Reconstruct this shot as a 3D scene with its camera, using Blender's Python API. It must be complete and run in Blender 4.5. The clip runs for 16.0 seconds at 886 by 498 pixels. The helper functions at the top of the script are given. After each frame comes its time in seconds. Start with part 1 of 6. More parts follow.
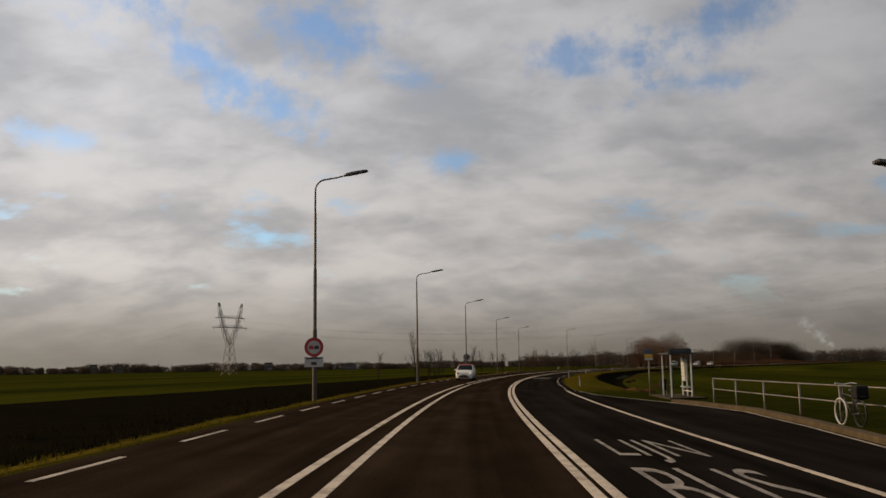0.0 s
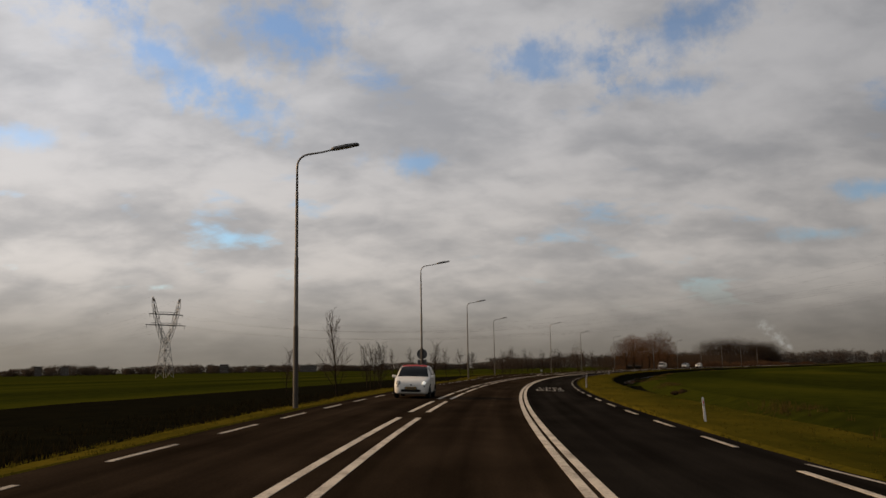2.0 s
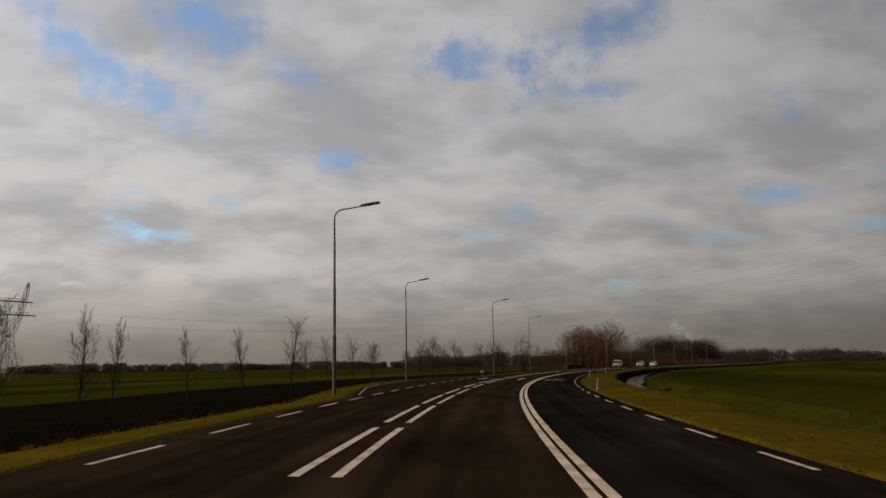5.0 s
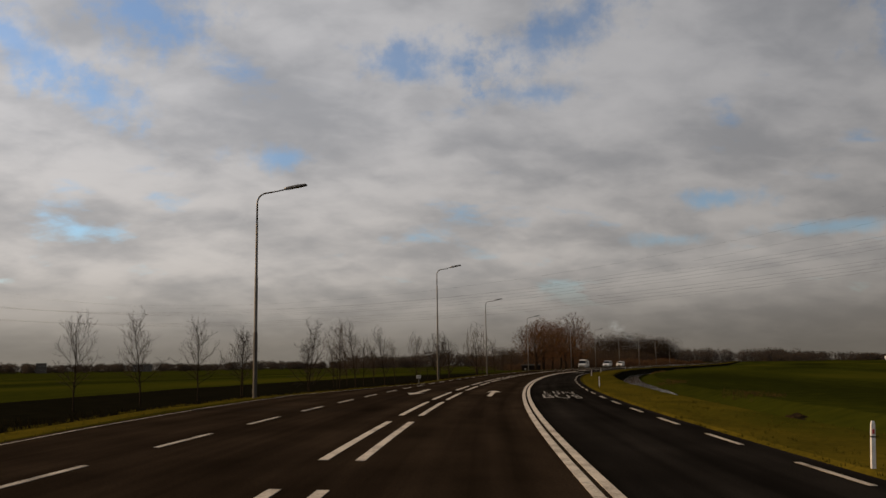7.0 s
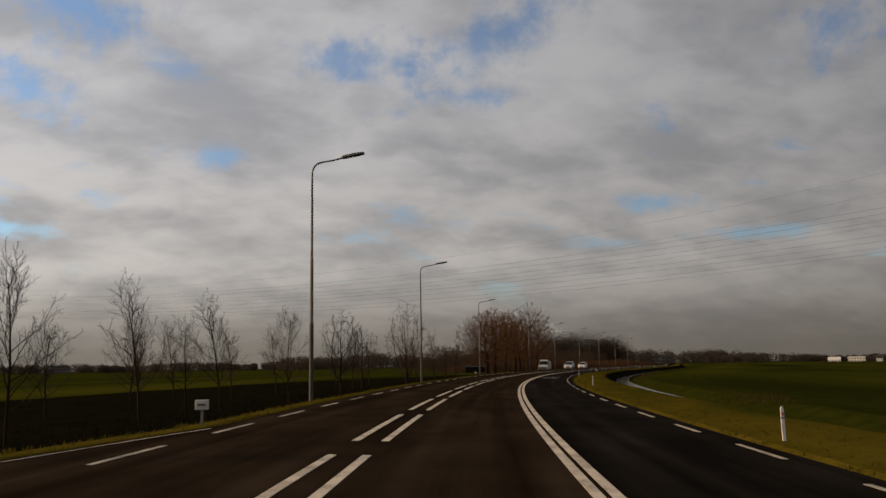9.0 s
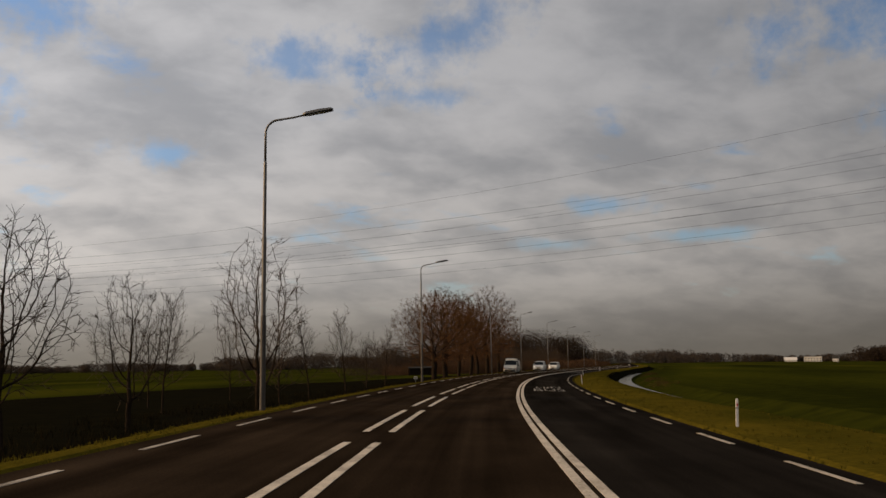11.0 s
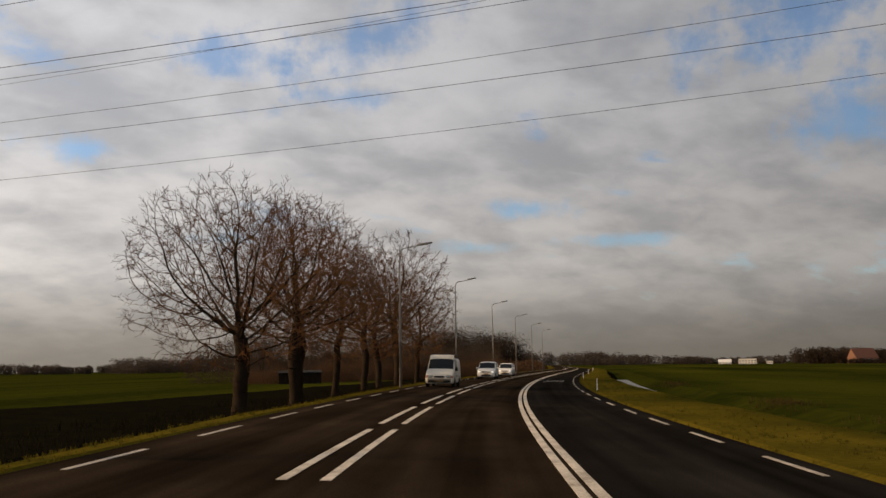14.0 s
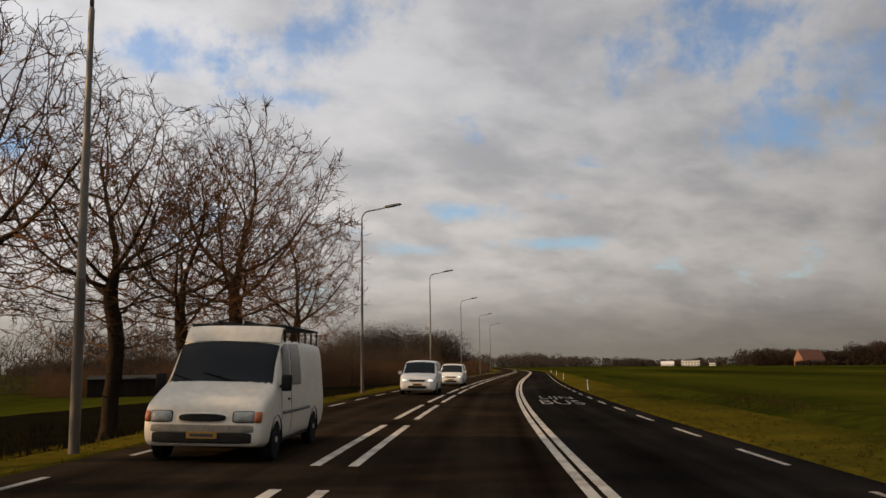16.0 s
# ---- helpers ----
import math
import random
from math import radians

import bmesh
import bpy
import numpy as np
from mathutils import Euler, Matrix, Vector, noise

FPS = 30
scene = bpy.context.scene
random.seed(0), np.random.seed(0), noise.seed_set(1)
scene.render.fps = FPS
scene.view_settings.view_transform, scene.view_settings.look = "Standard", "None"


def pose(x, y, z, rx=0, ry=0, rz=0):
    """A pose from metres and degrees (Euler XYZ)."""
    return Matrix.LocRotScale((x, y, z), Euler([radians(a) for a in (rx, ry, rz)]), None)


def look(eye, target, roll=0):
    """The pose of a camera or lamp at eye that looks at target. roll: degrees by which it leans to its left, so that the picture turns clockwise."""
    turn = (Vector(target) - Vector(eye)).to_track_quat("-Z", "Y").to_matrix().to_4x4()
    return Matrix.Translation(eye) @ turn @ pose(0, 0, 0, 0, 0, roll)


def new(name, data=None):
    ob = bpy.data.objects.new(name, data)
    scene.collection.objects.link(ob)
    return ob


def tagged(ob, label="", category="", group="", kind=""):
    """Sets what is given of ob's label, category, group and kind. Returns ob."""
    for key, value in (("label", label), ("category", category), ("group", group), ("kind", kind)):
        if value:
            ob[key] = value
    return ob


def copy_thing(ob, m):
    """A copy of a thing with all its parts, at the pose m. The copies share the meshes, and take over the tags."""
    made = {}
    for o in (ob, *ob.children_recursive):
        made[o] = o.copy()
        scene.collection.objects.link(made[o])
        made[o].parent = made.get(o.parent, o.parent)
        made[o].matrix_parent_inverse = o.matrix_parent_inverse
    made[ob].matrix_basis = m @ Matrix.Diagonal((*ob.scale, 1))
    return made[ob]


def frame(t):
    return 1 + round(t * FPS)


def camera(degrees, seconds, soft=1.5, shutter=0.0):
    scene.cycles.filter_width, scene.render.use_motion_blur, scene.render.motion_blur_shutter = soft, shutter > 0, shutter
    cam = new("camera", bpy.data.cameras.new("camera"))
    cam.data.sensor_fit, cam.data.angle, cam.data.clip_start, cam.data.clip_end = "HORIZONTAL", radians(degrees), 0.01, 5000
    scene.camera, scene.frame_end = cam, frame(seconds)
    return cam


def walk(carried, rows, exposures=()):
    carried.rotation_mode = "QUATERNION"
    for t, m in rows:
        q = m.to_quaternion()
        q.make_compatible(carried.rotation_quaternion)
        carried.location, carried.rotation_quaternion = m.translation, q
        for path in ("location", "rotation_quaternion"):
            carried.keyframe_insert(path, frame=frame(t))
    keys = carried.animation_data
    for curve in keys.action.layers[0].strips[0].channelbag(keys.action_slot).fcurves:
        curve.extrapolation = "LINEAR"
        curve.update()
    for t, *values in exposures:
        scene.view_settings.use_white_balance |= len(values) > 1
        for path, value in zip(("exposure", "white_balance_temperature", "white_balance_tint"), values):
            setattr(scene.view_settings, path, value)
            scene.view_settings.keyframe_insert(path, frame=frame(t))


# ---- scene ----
from mathutils import kdtree

cam = camera(53.77, 16.0, 1.5, 0.0)
PATH = [
    (0.0, (-0.190, 0.006, 1.490), (0.108, 9.913, 2.819), -0.87),
    (0.5, (0.405, 10.622, 1.490), (0.749, 20.535, 2.758), -0.87),
    (1.0, (1.072, 21.198, 1.490), (1.506, 31.102, 2.800), -0.87),
    (1.5, (1.873, 31.731, 1.490), (2.429, 41.629, 2.801), -0.87),
    (2.0, (2.794, 42.226, 1.490), (3.494, 52.110, 2.836), -0.87),
    (2.5, (3.838, 52.688, 1.490), (4.692, 62.561, 2.824), -0.87),
    (3.0, (5.046, 63.120, 1.490), (6.058, 72.981, 2.810), -0.87),
    (3.5, (6.414, 73.530, 1.490), (7.582, 83.373, 2.812), -0.87),
    (4.0, (7.944, 83.925, 1.490), (9.258, 93.750, 2.811), -0.87),
    (4.5, (9.617, 94.318, 1.490), (11.075, 104.123, 2.808), -0.87),
    (5.0, (11.448, 104.716, 1.490), (13.052, 114.498, 2.808), -0.87),
    (5.5, (13.446, 115.123, 1.490), (15.200, 124.879, 2.808), -0.87),
    (6.0, (15.616, 125.544, 1.490), (17.528, 135.271, 2.808), -0.87),
    (6.5, (17.968, 135.979, 1.490), (20.041, 145.670, 2.825), -0.87),
    (7.0, (20.525, 146.418, 1.490), (22.764, 156.076, 2.803), -0.87),
    (7.5, (23.275, 156.865, 1.490), (25.679, 166.480, 2.822), -0.87),
    (8.0, (26.201, 167.316, 1.490), (28.774, 176.889, 2.801), -0.87),
    (8.5, (29.323, 177.757, 1.490), (32.064, 187.282, 2.816), -0.87),
    (9.0, (32.669, 188.172, 1.490), (35.573, 197.650, 2.808), -0.87),
    (9.5, (36.200, 198.560, 1.490), (39.257, 207.989, 2.808), -0.87),
    (10.0, (39.900, 208.919, 1.490), (43.097, 218.302, 2.808), -0.87),
    (10.5, (43.753, 219.243, 1.490), (47.078, 228.582, 2.808), -0.87),
    (11.0, (47.747, 229.529, 1.490), (51.194, 238.824, 2.804), -0.87),
    (11.5, (51.857, 239.778, 1.490), (55.423, 249.025, 2.820), -0.87),
    (12.0, (56.110, 249.969, 1.490), (59.817, 259.164, 2.799), -0.87),
    (12.5, (60.576, 260.062, 1.490), (64.454, 269.183, 2.817), -0.87),
    (13.0, (65.242, 270.049, 1.490), (69.280, 279.104, 2.800), -0.87),
    (13.5, (69.988, 279.978, 1.490), (74.138, 288.982, 2.798), -0.87),
    (14.0, (74.835, 289.834, 1.490), (79.082, 298.790, 2.817), -0.87),
    (14.5, (79.786, 299.609, 1.490), (84.160, 308.501, 2.833), -0.87),
    (15.0, (84.883, 309.279, 1.490), (89.421, 318.097, 2.777), -0.87),
    (15.5, (90.141, 318.832, 1.490), (94.856, 327.556, 2.784), -0.87),
    (16.0, (95.569, 328.261, 1.490), (100.452, 336.884, 2.829), -0.87),
]
walk(cam, [(t, look(e, a, r)) for t, e, a, r in PATH],
     [(0, -0.46), (3, -0.5), (7, -0.56), (11, -0.48), (12.5, -0.34), (14.5, -0.06), (16, 0.08)])

# ---- world, sun ----
SUN_AZ, SUN_EL = 73.0, 20.0     # degrees to the left of +y, and up


def build_world():
    w = bpy.data.worlds.new("sky")
    scene.world = w
    w.use_nodes = True
    nt = w.node_tree
    nt.nodes.clear()
    L = nt.links.new

    def val(op, a, b=None, clamp=False):
        n = nt.nodes.new("ShaderNodeMath")
        n.operation, n.use_clamp = op, clamp
        for k, v in ((0, a), (1, b)):
            if v is None:
                continue
            if isinstance(v, (int, float)):
                n.inputs[k].default_value = v
            else:
                L(v, n.inputs[k])
        return n.outputs[0]

    def ramp(x, lo, hi):
        n = nt.nodes.new("ShaderNodeMapRange")
        n.interpolation_type = "SMOOTHSTEP"
        L(x, n.inputs[0])
        n.inputs[1].default_value, n.inputs[2].default_value = lo, hi
        return n.outputs[0]

    def mix(f, a, b):
        n = nt.nodes.new("ShaderNodeMix")
        n.data_type = "RGBA"
        L(f, n.inputs[0])
        for k, v in ((6, a), (7, b)):
            if isinstance(v, tuple):
                n.inputs[k].default_value = (*v, 1)
            else:
                L(v, n.inputs[k])
        return n.outputs[2]

    def noise_at(vec, scale, detail, rough, dist=0.0):
        n = nt.nodes.new("ShaderNodeTexNoise")
        L(vec, n.inputs["Vector"])
        n.inputs["Scale"].default_value, n.inputs["Detail"].default_value = scale, detail
        n.inputs["Roughness"].default_value, n.inputs["Distortion"].default_value = rough, dist
        return n.outputs[0]

    tc = nt.nodes.new("ShaderNodeTexCoord")
    sep = nt.nodes.new("ShaderNodeSeparateXYZ")
    L(tc.outputs["Generated"], sep.inputs[0])
    x, y, z = sep.outputs
    up = val("MAXIMUM", z, 0.0)
    den = val("ADD", up, 0.34)
    px, py = val("DIVIDE", x, den), val("DIVIDE", y, den)
    com = nt.nodes.new("ShaderNodeCombineXYZ")
    L(px, com.inputs[0]), L(py, com.inputs[1])
    # the cloud deck drifts across the road: streaks lie about square to it
    mp = nt.nodes.new("ShaderNodeMapping")
    L(com.outputs[0], mp.inputs[0])
    mp.inputs["Rotation"].default_value = (0, 0, radians(28))
    mp.inputs["Scale"].default_value = (2.3, 2.8, 1)
    mp.inputs["Location"].default_value = CLOUD_AT
    deck = mp.outputs[0]
    big = noise_at(deck, 0.9, 3, 0.5, 0.1)
    fine = noise_at(deck, 2.8, 8, 0.54, 0.12)
    cover = val("ADD", val("MULTIPLY", big, 0.50), val("MULTIPLY", fine, 0.62))
    cloud = ramp(cover, 0.315, 0.490)
    # blue gaps in the deck: bearing to the left of +y, height, half sizes and tilt, in degrees
    az = val("MULTIPLY", val("ARCTAN2", val("MULTIPLY", x, -1.0), y), 180 / math.pi)
    el = val("MULTIPLY", val("ARCSINE", z), 180 / math.pi)
    bear = nt.nodes.new("ShaderNodeCombineXYZ")
    L(az, bear.inputs[0]), L(el, bear.inputs[1])
    torn = noise_at(bear.outputs[0], 0.42, 6, 0.6, 0.0)
    ragged = val("MULTIPLY", val("SUBTRACT", torn, 0.5), 5.0)
    for bearing, height, wide, high, tilt, depth in BLUE_GAPS:
        gp = nt.nodes.new("ShaderNodeMapping")
        gp.vector_type = "TEXTURE"
        L(bear.outputs[0], gp.inputs[0])
        gp.inputs["Location"].default_value = (bearing, height, 0)
        gp.inputs["Rotation"].default_value = (0, 0, radians(tilt))
        gp.inputs["Scale"].default_value = (wide, high, 1)
        away = nt.nodes.new("ShaderNodeVectorMath")
        away.operation = "LENGTH"
        L(gp.outputs[0], away.inputs[0])
        hole = ramp(val("SUBTRACT", ragged, away.outputs["Value"]), -2.0, 0.1)
        cloud = val("MULTIPLY", cloud, val("SUBTRACT", 1.0, val("MULTIPLY", hole, depth)))
    # towards the skyline the deck closes
    cloud = val("MAXIMUM", cloud, ramp(z, 0.135, 0.05))
    shade = val("ADD", val("MULTIPLY", noise_at(deck, 1.35, 5, 0.50, 0.15), 0.74), val("MULTIPLY", noise_at(deck, 4.2, 6, 0.55, 0.3), 0.26))
    lit = ramp(shade, 0.34, 0.64)
    grey = mix(lit, (0.420, 0.425, 0.450), (0.662, 0.652, 0.665))
    # thick low cloud near the skyline
    haze = ramp(z, 0.125, 0.0)
    low = noise_at(deck, 0.55, 5, 0.6)
    grey = mix(val("MULTIPLY", haze, 0.9), grey, mix(low, (0.105, 0.105, 0.100), (0.285, 0.258, 0.222)))
    sky = nt.nodes.new("ShaderNodeTexSky")
    sky.sky_type, sky.sun_disc = "NISHITA", False
    sky.sun_elevation, sky.sun_rotation = radians(SUN_EL), radians(-SUN_AZ)
    sky.air_density, sky.dust_density = 1.0, 0.6
    blue = nt.nodes.new("ShaderNodeMix")
    blue.data_type, blue.blend_type = "RGBA", "MULTIPLY"
    blue.inputs[0].default_value = 1
    L(sky.outputs[0], blue.inputs[6])
    blue.inputs[7].default_value = (0.125, 0.150, 0.180, 1)
    col = mix(cloud, blue.outputs[2], grey)
    # low sun warms the lower deck
    warm = nt.nodes.new("ShaderNodeMix")
    warm.data_type, warm.blend_type = "RGBA", "MULTIPLY"
    L(ramp(z, 0.34, 0.03), warm.inputs[0]), L(col, warm.inputs[6])
    warm.inputs[7].default_value = (1.06, 0.995, 0.90, 1)
    col = warm.outputs[2]
    # the sky is brighter on the sun's side
    sx, sy = -math.sin(radians(SUN_AZ)), math.cos(radians(SUN_AZ))
    side = val("ADD", val("MULTIPLY", x, sx), val("MULTIPLY", y, sy))
    gain = val("ADD", val("MULTIPLY", side, 0.64), 1.0)
    # a plume of steam far off
    plume = None
    for yaw, el, wide in ((-24.0, 2.35, 0.0085), (-24.35, 2.0, 0.0095), (-24.75, 1.65, 0.0090), (-25.1, 1.3, 0.0078), (-25.4, 0.9, 0.006)):
        vec = nt.nodes.new("ShaderNodeVectorMath")
        vec.operation = "DISTANCE"
        L(tc.outputs["Generated"], vec.inputs[0])
        a, e = radians(yaw), radians(el)
        vec.inputs[1].default_value = (-math.sin(a) * math.cos(e), math.cos(a) * math.cos(e), math.sin(e))
        blob = ramp(vec.outputs["Value"], wide, wide * 0.2)
        plume = blob if plume is None else val("MAXIMUM", plume, blob)
    puff = noise_at(tc.outputs["Generated"], 160, 4, 0.6)
    col = mix(val("MULTIPLY", plume, ramp(puff, 0.35, 0.65)), col, (0.46, 0.44, 0.40))
    bg = nt.nodes.new("ShaderNodeBackground")
    L(col, bg.inputs[0]), L(gain, bg.inputs[1])
    out = nt.nodes.new("ShaderNodeOutputWorld")
    L(bg.outputs[0], out.inputs[0])


CLOUD_AT = (3.1, 1.7, 0.0)
BLUE_GAPS = [(6.2, 21.6, 2.8, 1.7, 0, 0.8), (13.4, 18.9, 4.4, 1.0, 32, 0.75), (9.3, 16.6, 2.3, 0.8, 10, 0.6), (-2.0, 13.4, 1.7, 0.6, 0, 0.75), (22.9, 14.1, 2.2, 0.5, 0, 0.6),
             (-12.0, 19.7, 3.0, 1.1, 0, 0.75), (-21.0, 21.3, 3.8, 1.3, -20, 0.75), (-19.2, 17.4, 2.3, 0.5, 0, 0.65), (-31.4, 10.1, 1.9, 0.45, 0, 0.75), (-36.6, 7.9, 2.6, 0.32, 0, 0.7),
             (-27.3, 7.65, 1.4, 0.3, 0, 0.6), (-47.6, 20.4, 4.4, 1.7, -8, 0.85), (-51.3, 14.4, 2.6, 1.5, 0, 0.8), (-58, 17, 4, 2, 0, 0.6), (24, 25, 4, 2, 20, 0.6)]
build_world()

sun = new("sun", bpy.data.lights.new("sun", "SUN"))
sun.data.energy, sun.data.angle, sun.data.color = 4.9, radians(1.5), (1.0, 0.66, 0.35)
sun.matrix_world = look((-math.sin(radians(SUN_AZ)) * 300, math.cos(radians(SUN_AZ)) * 300, math.tan(radians(SUN_EL)) * 300), (0, 0, 0))


# ---- materials ----
def material(name, base, second=None, rough=0.8, metal=0.0, scale=8.0, fine=60.0, bump=0.15, contrast=(0.35, 0.65), emit=0.0, detail=5, stretch=(1, 1, 1), spec=0.5, random_tint=0.0):
    m = bpy.data.materials.new(name)
    m.use_nodes = True
    nt = m.node_tree
    L = nt.links.new
    b = nt.nodes["Principled BSDF"]
    b.inputs["Roughness"].default_value, b.inputs["Metallic"].default_value = rough, metal
    b.inputs["Specular IOR Level"].default_value = spec
    second = second or tuple(c * 0.7 for c in base)
    tc = nt.nodes.new("ShaderNodeTexCoord")
    mp = nt.nodes.new("ShaderNodeMapping")
    L(tc.outputs["Object"], mp.inputs[0])
    mp.inputs["Scale"].default_value = stretch
    n1, n2 = nt.nodes.new("ShaderNodeTexNoise"), nt.nodes.new("ShaderNodeTexNoise")
    for n, s in ((n1, scale), (n2, fine)):
        L(mp.outputs[0], n.inputs["Vector"])
        n.inputs["Scale"].default_value, n.inputs["Detail"].default_value = s, detail
    add = nt.nodes.new("ShaderNodeMath")
    add.operation = "MULTIPLY_ADD"
    L(n2.outputs[0], add.inputs[0])
    add.inputs[1].default_value = 0.45
    half = nt.nodes.new("ShaderNodeMath")
    half.operation = "MULTIPLY"
    L(n1.outputs[0], half.inputs[0])
    half.inputs[1].default_value = 0.55
    L(half.outputs[0], add.inputs[2])
    mr = nt.nodes.new("ShaderNodeMapRange")
    L(add.outputs[0], mr.inputs[0])
    mr.inputs[1].default_value, mr.inputs[2].default_value = contrast
    mx = nt.nodes.new("ShaderNodeMix")
    mx.data_type = "RGBA"
    L(mr.outputs[0], mx.inputs[0])
    mx.inputs[6].default_value, mx.inputs[7].default_value = (*second, 1), (*base, 1)
    col = mx.outputs[2]
    if random_tint:
        oi = nt.nodes.new("ShaderNodeObjectInfo")
        r2 = nt.nodes.new("ShaderNodeMapRange")
        L(oi.outputs["Random"], r2.inputs[0])
        r2.inputs[3].default_value, r2.inputs[4].default_value = 1 - random_tint, 1 + random_tint
        hs = nt.nodes.new("ShaderNodeHueSaturation")
        L(col, hs.inputs["Color"]), L(r2.outputs[0], hs.inputs["Value"])
        col = hs.outputs[0]
    L(col, b.inputs["Base Color"])
    if bump:
        bp = nt.nodes.new("ShaderNodeBump")
        bp.inputs["Strength"].default_value, bp.inputs["Distance"].default_value = bump, 0.02
        L(add.outputs[0], bp.inputs["Height"])
        L(bp.outputs[0], b.inputs["Normal"])
    if emit:
        b.inputs["Emission Color"].default_value, b.inputs["Emission Strength"].default_value = (*base, 1), emit
    return m


def thin(m, share=0.5):
    """Twigs and blades are lit from both sides."""
    nt = m.node_tree
    L = nt.links.new
    b = nt.nodes["Principled BSDF"]
    out = next(n for n in nt.nodes if n.type == "OUTPUT_MATERIAL")
    tr, mx = nt.nodes.new("ShaderNodeBsdfTranslucent"), nt.nodes.new("ShaderNodeMixShader")
    L(b.inputs["Base Color"].links[0].from_socket, tr.inputs[0])
    mx.inputs[0].default_value = share
    L(b.outputs[0], mx.inputs[1]), L(tr.outputs[0], mx.inputs[2]), L(mx.outputs[0], out.inputs[0])
    return m


def glass_material(name, tint, rough=0.02, clear=0.0):
    m = bpy.data.materials.new(name)
    m.use_nodes = True
    b = m.node_tree.nodes["Principled BSDF"]
    b.inputs["Base Color"].default_value = (*tint, 1)
    b.inputs["Roughness"].default_value = rough
    b.inputs["Transmission Weight"].default_value = clear
    b.inputs["IOR"].default_value = 1.10 if clear else 1.45
    b.inputs["Specular IOR Level"].default_value = 0.5 if clear else 0.12
    return m




def asphalt_material(name, base, second, grit):
    """Worn asphalt: lengthwise wheel tracks and seams, broad stains and fine grit; u runs across the road, v along it."""
    m = material(name, base, second, 0.92, scale=0.5, fine=55, bump=0.5, contrast=(0.28, 0.72), spec=0.0)
    nt = m.node_tree
    L = nt.links.new
    b = nt.nodes["Principled BSDF"]
    col = b.inputs["Base Color"].links[0].from_socket
    tc = nt.nodes.new("ShaderNodeTexCoord")
    mp = nt.nodes.new("ShaderNodeMapping")
    L(tc.outputs["UV"], mp.inputs[0])
    mp.inputs["Scale"].default_value = (1.0, 0.012, 1)
    tracks, stains, grains = (nt.nodes.new("ShaderNodeTexNoise") for _ in range(3))
    L(mp.outputs[0], tracks.inputs["Vector"])
    tracks.inputs["Scale"].default_value, tracks.inputs["Detail"].default_value = 1.5, 4
    m2 = nt.nodes.new("ShaderNodeMapping")
    L(tc.outputs["UV"], m2.inputs[0])
    m2.inputs["Scale"].default_value = (0.7, 0.16, 1)
    L(m2.outputs[0], stains.inputs["Vector"])
    stains.inputs["Scale"].default_value, stains.inputs["Detail"].default_value = 1.0, 5
    L(tc.outputs["UV"], grains.inputs["Vector"])
    grains.inputs["Scale"].default_value, grains.inputs["Detail"].default_value = 26, 3
    value = None
    for node, amount in ((tracks, 0.9), (stains, 0.7), (grains, grit)):
        mr = nt.nodes.new("ShaderNodeMapRange")
        L(node.outputs[0], mr.inputs[0])
        mr.inputs[1].default_value, mr.inputs[2].default_value = 0.3, 0.7
        mr.inputs[3].default_value, mr.inputs[4].default_value = 1 - amount / 2, 1 + amount / 2
        if value is None:
            value = mr.outputs[0]
        else:
            mu = nt.nodes.new("ShaderNodeMath")
            mu.operation = "MULTIPLY"
            L(value, mu.inputs[0]), L(mr.outputs[0], mu.inputs[1])
            value = mu.outputs[0]
    hs = nt.nodes.new("ShaderNodeHueSaturation")
    L(col, hs.inputs["Color"]), L(value, hs.inputs["Value"])
    L(hs.outputs[0], b.inputs["Base Color"])
    return m


ASPHALT = asphalt_material("asphalt", (0.0270, 0.0188, 0.0120), (0.0145, 0.0102, 0.0067), 0.5)
ASPHALT_DARK = asphalt_material("asphalt_fresh", (0.0150, 0.0130, 0.0108), (0.009, 0.0079, 0.0067), 0.4)
PAINT = material("road_paint", (0.54, 0.475, 0.385), (0.20, 0.17, 0.135), 0.8, spec=0.1, scale=1.4, fine=24, bump=0.3, contrast=(0.34, 0.56))
PAINT_EDGE = material("edge_paint", (0.44, 0.39, 0.32), (0.15, 0.13, 0.105), 0.8, spec=0.1, scale=1.6, fine=24, bump=0.3, contrast=(0.34, 0.58))
PAINT_WORN = material("faded_paint", (0.34, 0.31, 0.27), (0.085, 0.075, 0.065), 0.85, spec=0.1, scale=1.8, fine=26, bump=0.3, contrast=(0.36, 0.60))
